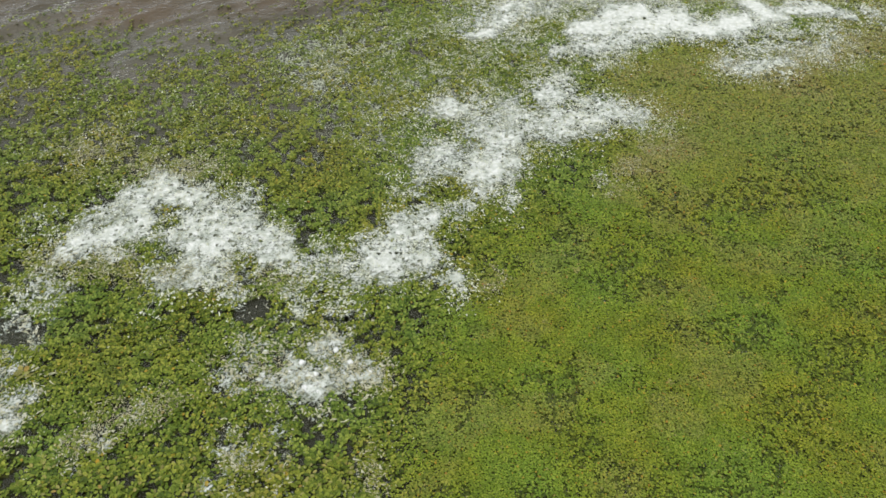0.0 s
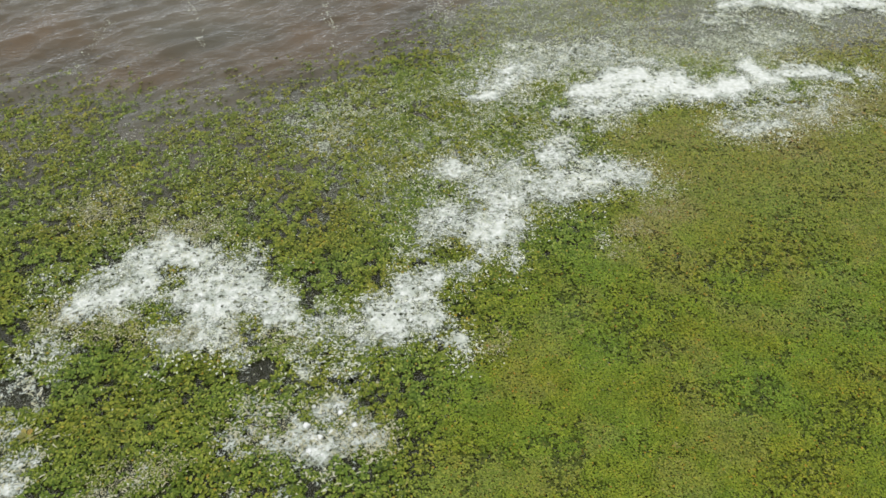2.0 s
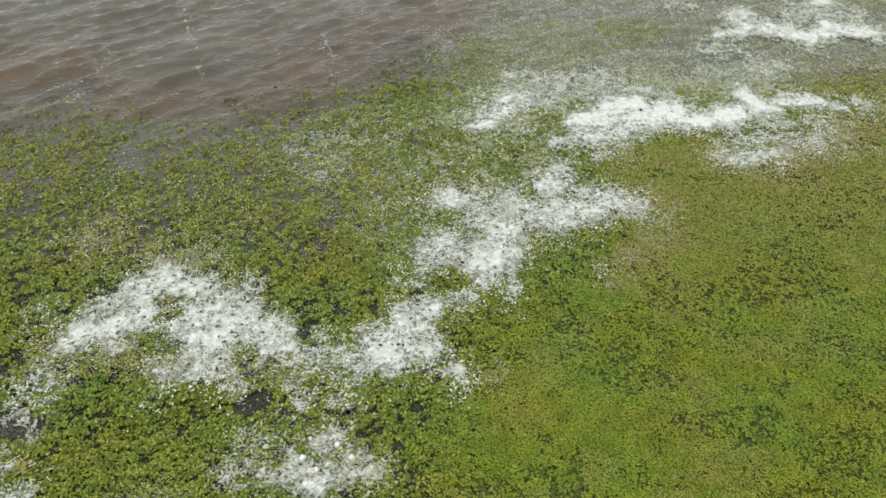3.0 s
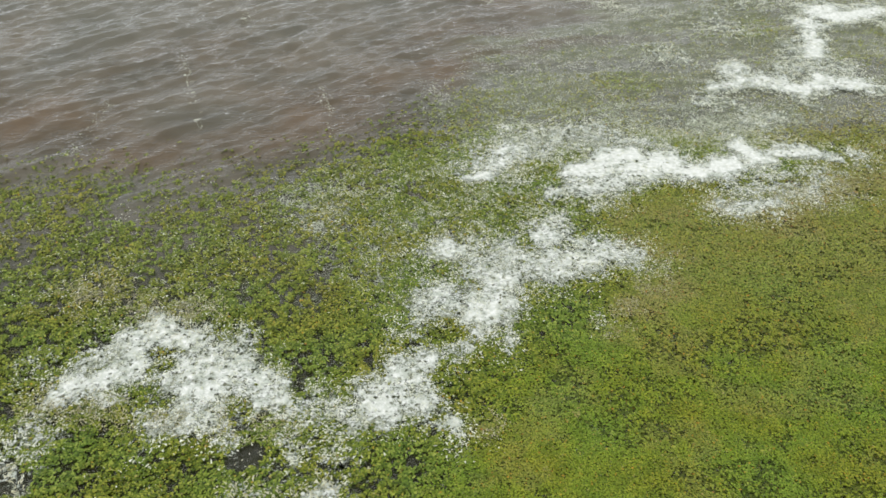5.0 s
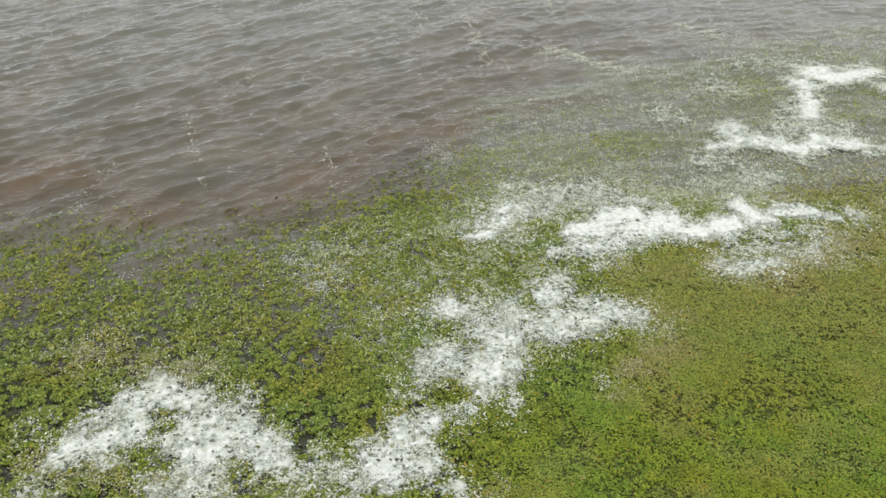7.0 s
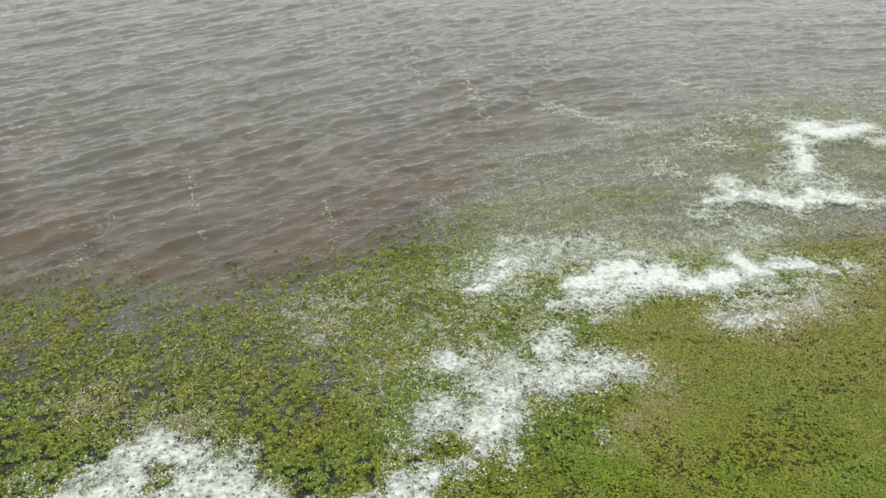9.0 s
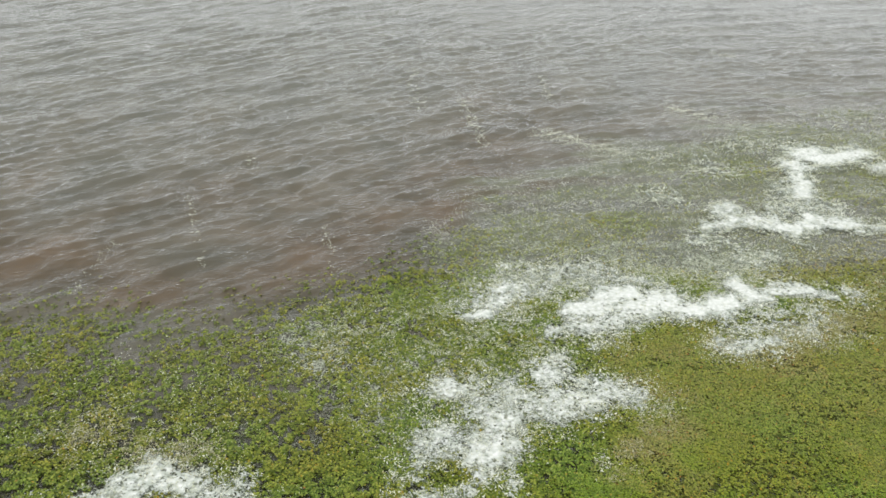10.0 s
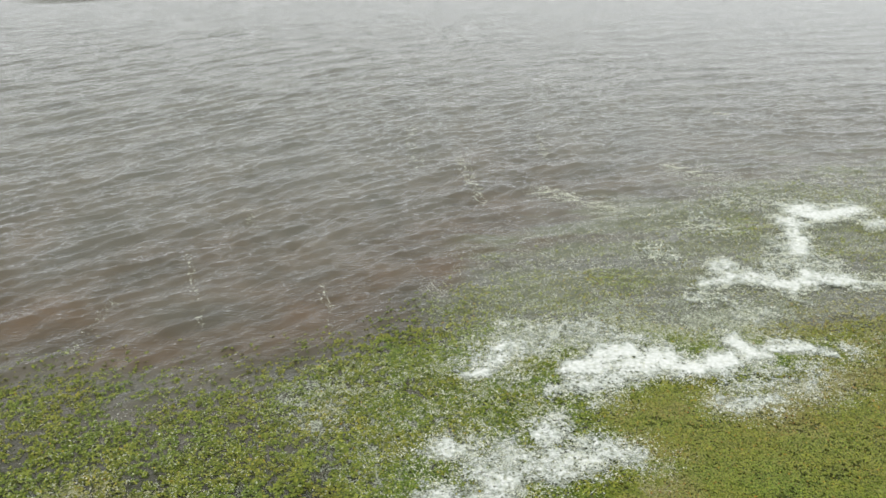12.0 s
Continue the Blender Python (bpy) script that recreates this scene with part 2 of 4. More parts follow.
lay("east", (8.25, 24.48, 9.21, 24.09, 0.47, 0.45), (9.85, 23.33, 10.40, 23.41, 0.19, 0.5), (11.01, 24.64, 11.63, 23.90, 0.16, 0.5),
    (8.93, 23.15, 9.73, 22.97, 0.18, 0.35), (7.59, 28.02, 8.12, 27.73, 0.49, 0.4), (13.58, 30.57, 13.27, 29.15, 0.44, 0.9),
    (10.12, 30.68, 10.90, 30.40, 0.74, 0.25), (11.71, 33.11, 14.24, 33.12, 0.52, 0.2))
sprinkle((-0.5, 17.0, 3.5, 19.0, 1.0, 0.75))
sprinkle((2.0, 18.2, 4.5, 19.0, 0.8, 0.9), (1.4, 20.0, 4.0, 22.2, 1.3, 1.0), (10.0, 20.0, 12.6, 21.2, 0.8, 0.8))
sprinkle(
    (-7.5, 12, -6, 13.9, 1.0, 0.8), (-6, 13.9, -3, 11.8, 1.0, 0.8), (-8.0, 12.0, -7.7, 10.6, 0.7, 0.5), (-3.0, 11.6, -1.7, 11.2, 0.5, 0.9),
    (-2.9, 10.4, -2.2, 10.8, 0.5, 0.7), (-1.8, 11.3, 0.6, 11.0, 0.6, 0.8), (-1, 11.8, 1.3, 14.3, 0.8, 0.75), (-0.5, 14.8, 2, 15.4, 0.9, 0.75),
    (0, 16.6, 4.8, 16.4, 0.8, 0.8), (-0.6, 16.6, 2.5, 21.2, 2.0, 0.74), (-3.0, 18.7, 1.0, 20.7, 1.5, 0.64), (1, 19.8, 4, 21.6, 1.0, 0.9),
    (3, 19, 6, 20.8, 1.0, 0.8))
sprinkle(
    (5.2, 21.2, 11.8, 21.1, 0.8, 0.9), (7.4, 18.6, 10.4, 19.3, 0.9, 0.85), (8.0, 20.2, 10.4, 19.9, 0.7, 0.7), (2.0, 21.8, 9.0, 22.3, 1.5, 1.0),
    (8.6, 25.9, 14.5, 25.8, 1.0, 0.8), (13, 28, 13.8, 31.5, 1.2, 0.9), (14, 31.7, 18.5, 32, 1.1, 0.85), (9.4, 23.4, 11.2, 23.3, 0.6, 0.8),
    (6.6, 27.6, 9.6, 27.8, 1.0, 0.5), (4.4, 34.4, 7.4, 32.0, 0.6, 0.6), (7.4, 32.0, 12, 29.5, 1.5, 0.42), (11.7, 36.5, 15, 33.0, 1.5, 0.35),
    (-0.1, 25.5, 0.3, 22.8, 0.6, 0.5))
sprinkle(
    (2.4, 25.0, 5.0, 23.4, 1.2, 0.45), (7.4, 28.2, 8.3, 27.9, 0.6, 0.8), (-3.9, 8.9, -1.2, 9.0, 0.6, 0.4), (-8, 8.9, -7, 7.7, 0.7, 0.4),
    (-5.8, 10.0, -4.9, 9.6, 0.4, 0.4), (-6.4, 7.5, -4.7, 8.3, 0.5, 0.35), (-3.4, 7.5, -2.7, 7.0, 0.5, 0.35), (-1.2, 6.8, -0.8, 7.7, 0.3, 0.4),
    (-8.3, 15.2, -5.2, 14.8, 1.1, 0.42), (-10.5, 15.5, -3.0, 17.0, 2.6, 0.12))


class Chart:
    """A field of the lake, drawn once on a fine grid and read off anywhere by linear interpolation."""
    X0, Y0, STEP, NX, NY = -16.0, 4.0, 0.05, 760, 900

    def __init__(self, field):
        gx, gy = np.meshgrid(self.X0 + self.STEP * np.arange(self.NX), self.Y0 + self.STEP * np.arange(self.NY))
        self.grid = field(gx, gy)

    def __call__(self, x, y):
        u = np.clip((x - self.X0) / self.STEP, 0, self.NX - 1.001)
        v = np.clip((y - self.Y0) / self.STEP, 0, self.NY - 1.001)
        i, j = u.astype(np.int64), v.astype(np.int64)
        u, v, g = u - i, v - j, self.grid
        return (g[j, i] * (1 - u) + g[j, i + 1] * u) * (1 - v) + (g[j + 1, i] * (1 - u) + g[j + 1, i + 1] * u) * v


def drift_field(name, soft=0.0):
    """How closed the foam of a drift is, 0 to 1; with soft, a wider halo of that many metres round its firmer part."""
    def field(x, y):
        v = np.zeros(np.shape(x))
        wx = x + 0.30 * (fbm(x * 1.9, y * 1.9, 171, 3) - 0.5) + 0.14 * (fbm(x * 6, y * 6, 173, 2) - 0.5)
        wy = y + 0.42 * (fbm(x * 1.9, y * 1.9, 175, 3) - 0.5) + 0.20 * (fbm(x * 6, y * 6, 177, 2) - 0.5)
        for x0, y0, x1, y1, r, closed in FOAM[name]:
            # the wind has packed the foam flatter across the lake than along it
            d = stroke(wx * 1.7, wy, x0 * 1.7, y0, x1 * 1.7, y1)
            if soft:
                v = np.maximum(v, smooth(1, 0, (d - r) / soft) * smooth(0.3, 0.7, closed))
            else:  # neighbouring strokes run into one another
                c = closed * smooth(3.0, 0.1, d / r)
                v = np.maximum(np.maximum(v, c), 1 - (1 - v) * (1 - 0.38 * c))
        return v
    return field


COVER = {name: Chart(drift_field(name)) for name in FOAM}
ALL_FOAM, FOAM_RIM = Chart(lambda x, y: 0 * x), Chart(lambda x, y: 0 * x)
ALL_FOAM.grid = np.maximum.reduce([c.grid for c in COVER.values()])
HALO = {name: Chart(drift_field(name, 0.9)) for name in FOAM}
FOAM_RIM.grid = np.maximum.reduce([c.grid for c in HALO.values()])


def spray_field(x, y):
    v = np.zeros(np.shape(x))
    for x0, y0, x1, y1, r, share in SPRAY:
        v = np.maximum(v, share * np.clip(1.15 - stroke(x, y, x0, y0, x1, y1) / (1.25 * r), 0, 1))
    return np.maximum(v, 0.40 * far_wash(x, y) * smooth(-2.5, 2.5, shore(x, y)))


spray = Chart(spray_field)


# ---------------------------------------------------------------- materials
def material(name):
    m = bpy.data.materials.new(name)
    m.use_nodes = True
    n, l = m.node_tree.nodes, m.node_tree.links
    return m, n, l, n["Principled BSDF"]


def ramp(n, stops):
    r = n.new("ShaderNodeValToRGB")
    while len(r.color_ramp.elements) < len(stops):
        r.color_ramp.elements.new(0.5)
    for e, (at, c) in zip(r.color_ramp.elements, stops):
        e.position, e.color = at, (*c, 1)
    return r


def noise_node(n, l, scale, detail=3.0, stretch=None, turn=0.0):
    t = n.new("ShaderNodeTexNoise")
    t.inputs["Scale"].default_value, t.inputs["Detail"].default_value = scale, detail
    g = n.new("ShaderNodeNewGeometry")
    if stretch:
        aim, mp = n.new("ShaderNodeMapping"), n.new("ShaderNodeMapping")
        aim.inputs["Rotation"].default_value = (0, 0, turn)
        mp.inputs["Scale"].default_value = stretch
        l.new(g.outputs["Position"], aim.inputs["Vector"])
        l.new(aim.outputs[0], mp.inputs["Vector"])
        l.new(mp.outputs[0], t.inputs["Vector"])
    else:
        l.new(g.outputs["Position"], t.inputs["Vector"])
    return t


def mix(n, l, fac, a, b, mode="MIX"):
    m = n.new("ShaderNodeMix")
    m.data_type, m.blend_type = "RGBA", mode
    for sock, v in ((m.inputs[0], fac), (m.inputs[6], a), (m.inputs[7], b)):
        if isinstance(v, (int, float)):
            sock.default_value = v
        elif isinstance(v, tuple):
            sock.default_value = (*v, 1)
        else:
            l.new(v, sock)
    return m.outputs[2]


def water_material():
    """Murky lake water: silt scatters brown light, the rest is clear; the surface mirrors the sky."""
    m, n, l, p = material("lake_water")
    n.remove(p)
    out = n["Material Output"]
    silt = n.new("ShaderNodeAttribute")
    silt.attribute_name = "silt"
    body = n.new("ShaderNodeBsdfDiffuse")
    big = noise_node(n, l, 0.35, 3)
    grey = ramp(n, [(0.3, (0.112, 0.113, 0.090)), (0.7, (0.150, 0.150, 0.120))])
    l.new(big.outputs["Fac"], grey.inputs[0])
    brown = ramp(n, [(0.3, (0.060, 0.050, 0.030)), (0.7, (0.110, 0.076, 0.044))])
    l.new(big.outputs["Fac"], brown.inputs[0])
    stir = n.new("ShaderNodeAttribute")
    stir.attribute_name = "stir"
    algae = n.new("ShaderNodeAttribute")
    algae.attribute_name = "algae"
    lake = mix(n, l, stir.outputs["Fac"], grey.outputs[0], brown.outputs[0])
    weed = n.new("ShaderNodeAttribute")
    weed.attribute_name = "weed"
    cloudy = mix(n, l, weed.outputs["Fac"], lake, (0.120, 0.129, 0.077))
    l.new(mix(n, l, algae.outputs["Fac"], cloudy, (0.050, 0.050, 0.018)), body.inputs["Color"])
    clear = n.new("ShaderNodeBsdfTransparent")
    clear.inputs["Color"].default_value = (0.92, 0.95, 0.85, 1)
    inner = n.new("ShaderNodeMixShader")
    l.new(silt.outputs["Fac"], inner.inputs[0])
    l.new(clear.outputs[0], inner.inputs[1])
    l.new(body.outputs[0], inner.inputs[2])
    gloss = n.new("ShaderNodeBsdfGlossy")
    gloss.inputs["Roughness"].default_value = 0.17
    gloss.inputs["Color"].default_value = (1, 1, 1, 1)
    fres = n.new("ShaderNodeFresnel")
    fres.inputs["IOR"].default_value = 1.333
    r1 = noise_node(n, l, 1.0, 2.5, (1.4, 3.3, 2.0), radians(-36))
    r2 = noise_node(n, l, 1.0, 4, (5.0, 11.0, 8.0), radians(-20))
    add = n.new("ShaderNodeMath")
    add.operation = "MULTIPLY_ADD"
    add.inputs[1].default_value = 0.70
    l.new(r2.outputs["Fac"], add.inputs[0])
    l.new(r1.outputs["Fac"], add.inputs[2])
    bump = n.new("ShaderNodeBump")
    bump.inputs["Strength"].default_value, bump.inputs["Distance"].default_value = 1.0, 0.066
    l.new(add.outputs[0], bump.inputs["Height"])
    ruffle = n.new("ShaderNodeAttribute")  # a gust roughens the far water
    ruffle.attribute_name = "ruffle"
    reach = n.new("ShaderNodeMath")
    reach.operation = "MULTIPLY_ADD"
    reach.inputs[1].default_value, reach.inputs[2].default_value = 0.35, 0.066
    l.new(ruffle.outputs["Fac"], reach.inputs[0])
    l.new(reach.outputs[0], bump.inputs["Distance"])
    l.new(bump.outputs[0], gloss.inputs["Normal"])
    l.new(bump.outputs[0], fres.inputs["Normal"])
    surf = n.new("ShaderNodeMixShader")
    l.new(fres.outputs[0], surf.inputs[0])
    l.new(inner.outputs[0], surf.inputs[1])
    l.new(gloss.outputs[0], surf.inputs[2])
    l.new(surf.outputs[0], out.inputs["Surface"])
    return m


def bed_material():
    m, n, l, p = material("dark_mud")
    t = noise_node(n, l, 2.0, 4)
    r = ramp(n, [(0.3, (0.014, 0.016, 0.010)), (0.7, (0.035, 0.036, 0.022))])
    l.new(t.outputs["Fac"], r.inputs[0])
    l.new(r.outputs[0], p.inputs["Base Color"])
    p.inputs["Roughness"].default_value = 0.95
    return m


def leaf_material(name, greens):
    """Leaves: each its own green; 'wilt' turns a leaf towards brown and rust."""
    m, n, l, p = material(name)
    g = n.new("ShaderNodeNewGeometry")
    o = n.new("ShaderNodeObjectInfo")
    rnd = n.new("ShaderNodeMath")
    rnd.operation = "ADD"
    l.new(g.outputs["Random Per Island"], rnd.inputs[0])
    l.new(o.outputs["Random"], rnd.inputs[1])
    fr = n.new("ShaderNodeMath")
    fr.operation = "FRACT"
    l.new(rnd.outputs[0], fr.inputs[0])
    base = ramp(n, greens)
    l.new(fr.outputs[0], base.inputs[0])
    wide = noise_node(n, l, 0.55, 3)
    wr = ramp(n, [(0.36, (0.90, 1.02, 1.30)), (0.50, (1.0, 1.0, 1.0)), (0.64, (1.12, 0.97, 0.95))])
    l.new(wide.outputs["Fac"], wr.inputs[0])
    c1 = mix(n, l, 1.0, base.outputs[0], wr.outputs[0], "MULTIPLY")
    stand = noise_node(n, l, 2.6, 4)  # stands of younger and older plants
    sr = ramp(n, [(0.34, (0.80, 0.83, 0.80)), (0.52, (1.0, 1.0, 1.0)), (0.68, (1.18, 1.12, 1.20))])
    l.new(stand.outputs["Fac"], sr.inputs[0])
    c1 = mix(n, l, 1.0, c1, sr.outputs[0], "MULTIPLY")
    wilt_sheen = n.new("ShaderNodeAttribute")
    wilt_sheen.attribute_name = "wilt_sheen"
    # pale olive stop: also the sky sheen painted on the far close mat
    wc = ramp(n, [(0.0, (0.19, 0.170, 0.050)), (0.6, (0.310, 0.290, 0.098)), (0.95, (0.29, 0.225, 0.070)), (1.0, (0.32, 0.12, 0.03))])
    l.new(fr.outputs[0], wc.inputs[0])
    c2 = mix(n, l, wilt_sheen.outputs["Fac"], c1, wc.outputs[0])
    gap_shade = n.new("ShaderNodeAttribute")  # lower leaves darkened in colour, for the shade under the upper ones
    gap_shade.attribute_name = "gap_shade"
    shade_ramp = ramp(n, [(0.0, (0.016, 0.027, 0.003)), (0.7, (0.040, 0.056, 0.006)), (1.0, (0.066, 0.064, 0.010))])
    l.new(fr.outputs[0], shade_ramp.inputs[0])
    c2 = mix(n, l, gap_shade.outputs["Fac"], c2, shade_ramp.outputs[0])
    vein = noise_node(n, l, 45, 3)
    vr = ramp(n, [(0.3, (0.8, 0.8, 0.8)), (0.7, (1.12, 1.12, 1.12))])
    l.new(vein.outputs["Fac"], vr.inputs[0])
    c3 = mix(n, l, 1.0, c2, vr.outputs[0], "MULTIPLY")
    l.new(c3, p.inputs["Base Color"])
    p.inputs["Roughness"].default_value = 0.45
    p.inputs["Specular IOR Level"].default_value = 0.18
    return m


def foam_material(name, bright, dull, grey=0.38):
    m, n, l, p = material(name)
    t = noise_node(n, l, 9.0, 6)
    r = ramp(n, [(grey, dull), (grey + 0.26, bright)])
    l.new(t.outputs["Fac"], r.inputs[0])
    l.new(r.outputs[0], p.inputs["Base Color"])
    p.inputs["Roughness"].default_value = 0.75
    fine = noise_node(n, l, 60.0, 4)
    b = n.new("ShaderNodeBump")
    b.inputs["Strength"].default_value, b.inputs["Distance"].default_value = 0.6, 0.02
    l.new(fine.outputs["Fac"], b.inputs["Height"])
    l.new(b.outputs[0], p.inputs["Normal"])
    return m


def lace_material(name, bright, dull, pierce=0.95):
    """Foam that thins out into fine lace: 'thick' says how much of it is closed."""
    m = foam_material(name, bright, dull, 0.42)
    n, l = m.node_tree.nodes, m.node_tree.links
    p, out = n["Principled BSDF"], n["Material Output"]
    thick = n.new("ShaderNodeAttribute")
    thick.attribute_name = "thick"
    pile = n.new("ShaderNodeMapRange")  # thin foam lets the dark water through, piled foam is white
    pile.inputs["From Min"].default_value, pile.inputs["From Max"].default_value = 0.2, 0.85
    l.new(thick.outputs["Fac"], pile.inputs["Value"])
    tone = p.inputs["Base Color"].links[0].from_socket
    l.new(mix(n, l, pile.outputs[0], mix(n, l, 1.0, tone, (0.74, 0.77, 0.75), "MULTIPLY"), tone), p.inputs["Base Color"])
    firm = n.new("ShaderNodeMapRange")  # freshly packed foam is evenly white
    firm.inputs["From Min"].default_value, firm.inputs["From Max"].default_value = 0.65, 1.1
    firm.inputs["To Max"].default_value = 0.5
    l.new(thick.outputs["Fac"], firm.inputs["Value"])
    l.new(mix(n, l, firm.outputs[0], p.inputs["Base Color"].links[0].from_socket, bright), p.inputs["Base Color"])
    a, b = noise_node(n, l, 19.0, 4), noise_node(n, l, 70.0, 2)
    # tips of leaves stand through the foam, here and there, in ragged holes
    tips, sway = n.new("ShaderNodeTexVoronoi"), n.new("ShaderNodeVectorMath")
    tips.inputs["Scale"].default_value = 8.5
    sway.operation = "MULTIPLY_ADD"
    sway.inputs[1].default_value = (0.16, 0.16, 0.0)
    ragged, where = noise_node(n, l, 11.0, 3), n.new("ShaderNodeNewGeometry")
    l.new(ragged.outputs["Color"], sway.inputs[0])
    l.new(where.outputs["Position"], sway.inputs[2])
    l.new(sway.outputs[0], tips.inputs["Vector"])
    tip, some = n.new("ShaderNodeMapRange"), n.new("ShaderNodeMapRange")
    tip.inputs["From Min"].default_value, tip.inputs["From Max"].default_value = 0.24, 0.46
    tip.inputs["To Min"].default_value, tip.inputs["To Max"].default_value = -pierce, 0.0
    l.new(tips.outputs["Distance"], tip.inputs["Value"])
    parts = n.new("ShaderNodeSeparateColor")
    l.new(tips.outputs["Color"], parts.inputs[0])
    some.inputs["From Min"].default_value, some.inputs["From Max"].default_value = 0.30, 0.75
    l.new(parts.outputs[0], some.inputs["Value"])
    pierced = n.new("ShaderNodeMath")
    pierced.operation = "MULTIPLY"
    l.new(tip.outputs[0], pierced.inputs[0])
    l.new(some.outputs[0], pierced.inputs[1])
    packed, kept = n.new("ShaderNodeMapRange"), n.new("ShaderNodeMath")  # none in firm foam
    packed.inputs["From Min"].default_value, packed.inputs["From Max"].default_value = 0.80, 1.12
    packed.inputs["To Min"].default_value, packed.inputs["To Max"].default_value = 1.0, 0.1
    l.new(thick.outputs["Fac"], packed.inputs["Value"])
    kept.operation = "MULTIPLY"
    l.new(pierced.outputs[0], kept.inputs[0])
    l.new(packed.outputs[0], kept.inputs[1])
    total = None
    for source, gain, shift in ((a.outputs["Fac"], 2.3, -1.15), (b.outputs["Fac"], 0.8, -0.4), (thick.outputs["Fac"], 1.0, 0.0), (kept.outputs[0], 1.0, 0.0)):
        k = n.new("ShaderNodeMath")
        k.operation = "MULTIPLY_ADD"
        k.inputs[1].default_value, k.inputs[2].default_value = gain, shift
        l.new(source, k.inputs[0])
        if total:
            add = n.new("ShaderNodeMath")
            l.new(total, add.inputs[0])
            l.new(k.outputs[0], add.inputs[1])
            total = add.outputs[0]
        else:
            total = k.outputs[0]
    closed = n.new("ShaderNodeMapRange")
    closed.interpolation_type = "SMOOTHSTEP"
    closed.inputs["From Min"].default_value, closed.inputs["From Max"].default_value = 0.02, 0.64
    l.new(total, closed.inputs["Value"])
    hole, surf = n.new("ShaderNodeBsdfTransparent"), n.new("ShaderNodeMixShader")
    l.new(closed.outputs[0], surf.inputs[0])
    l.new(hole.outputs[0], surf.inputs[1])
    l.new(p.outputs[0], surf.inputs[2])
    l.new(surf.outputs[0], out.inputs["Surface"])
    return m


WATER = water_material()
MUD = bed_material()
ROSETTE = leaf_material("rosette_leaf", [(0.0, (0.044, 0.074, 0.006)), (0.3, (0.096, 0.140, 0.011)), (0.65, (0.168, 0.214, 0.020)), (0.985, (0.286, 0.312, 0.046)), (1.0, (0.34, 0.22, 0.02))])
SMALL = leaf_material("small_leaf", [(0.0, (0.110, 0.158, 0.011)), (0.25, (0.148, 0.208, 0.013)), (0.7, (0.184, 0.244, 0.017)), (0.975, (0.240, 0.280, 0.024)), (1.0, (0.34, 0.20, 0.02))])
FOAM_WHITE = foam_material("lake_foam", (0.84, 0.84, 0.82), (0.60, 0.61, 0.58))
FOAM_LACE = lace_material("foam_lace", (0.73, 0.74, 0.70), (0.43, 0.46, 0.39))
FOAM_THIN = foam_material("thin_foam", (0.76, 0.77, 0.66), (0.48, 0.50, 0.36))
FOAM_CREAM = foam_material("cream_foam", (0.56, 0.55, 0.40), (0.36, 0.35, 0.22))
FOAM_FILM = lace_material("foam_film", (0.56, 0.58, 0.47), (0.30, 0.32, 0.22), 0.4)
STRAW = foam_material("bleached_stems", (0.46, 0.44, 0.28), (0.30, 0.28, 0.15))


# ---------------------------------------------------------------- mesh helpers
def mesh_from(name, verts, faces, material_, floats=None, flat=True):
    """A mesh from vertex and face arrays (all faces with the same number of corners)."""
    me = bpy.data.meshes.new(name)
    k = faces.shape[1]
    me.vertices.add(len(verts))
    me.vertices.foreach_set("co", np.ascontiguousarray(verts, dtype=np.float32).ravel())
    me.loops.add(faces.size)
    me.loops.foreach_set("vertex_index", np.ascontiguousarray(faces, dtype=np.int32).ravel())
    me.polygons.add(len(faces))
    me.polygons.foreach_set("loop_start", np.arange(0, faces.size, k, dtype=np.int32))
    me.polygons.foreach_set("use_smooth", np.full(len(faces), not flat))
    me.update(calc_edges=True)
    for key, values in (floats or {}).items():
        a = me.attributes.new(key, "FLOAT", "POINT")
        a.data.foreach_set("value", np.ascontiguousarray(values, dtype=np.float32))
    me.materials.append(material_)
    return me


def scatter(template, faces, x, y, z, size, turn, tilt_x, tilt_y, jag=0.0, seed=0):
    """Copies of a small template (vertices in a unit circle), one at each place, as arrays."""
    n, k = len(x), len(template)
    c, s = np.cos(turn)[:, None], np.sin(turn)[:, None]
    tx, ty, tz = template[:, 0][None], template[:, 1][None], template[:, 2][None]
    if jag:
        w = 1 + jag * (np.random.RandomState(seed).rand(n, k) - 0.5)
        tx, ty = tx * w, ty * w
    px = (tx * c - ty * s) * size[:, None]
    py = (tx * s + ty * c) * size[:, None]
    pz = tz * size[:, None] + px * tilt_x[:, None] + py * tilt_y[:, None]
    v = np.stack([px + x[:, None], py + y[:, None], pz + z[:, None]], -1).reshape(-1, 3)
    f = (faces[None] + (np.arange(n) * k)[:, None, None]).reshape(-1, faces.shape[1])
    return v, f


def jitter_grid(x0, x1, y0, y1, step, seed):
    r = np.random.RandomState(seed)
    gx, gy = np.meshgrid(np.arange(x0, x1, step), np.arange(y0, y1, step))
    gx = gx.ravel() + (r.rand(gx.size) - 0.5) * step * 1.1
    gy = gy.ravel() + (r.rand(gy.size) - 0.5) * step * 1.1
    return gx, gy, r


def between(y, y0, y1, r, fade=2.4):
    """Points of one stretch, which fades into its neighbours instead of ending at a line."""
    v = y + fade * (r.rand(len(y)) - 0.5)
    return (v >= y0) & (v < y1)


def in_sight(x, y, margin=1.5):
    """The stretch of the lake that is built with plants and foam: a wedge that widens away from the drone."""
    return np.abs(x) < 0.53 * np.hypot(y, 12.0) + margin


# ---------------------------------------------------------------- water and bed
def grow(start, step, rate, end):
    v = [start]
    while v[-1] < end:
        step *= rate
        v.append(v[-1] + step)
    return np.array(v[1:])


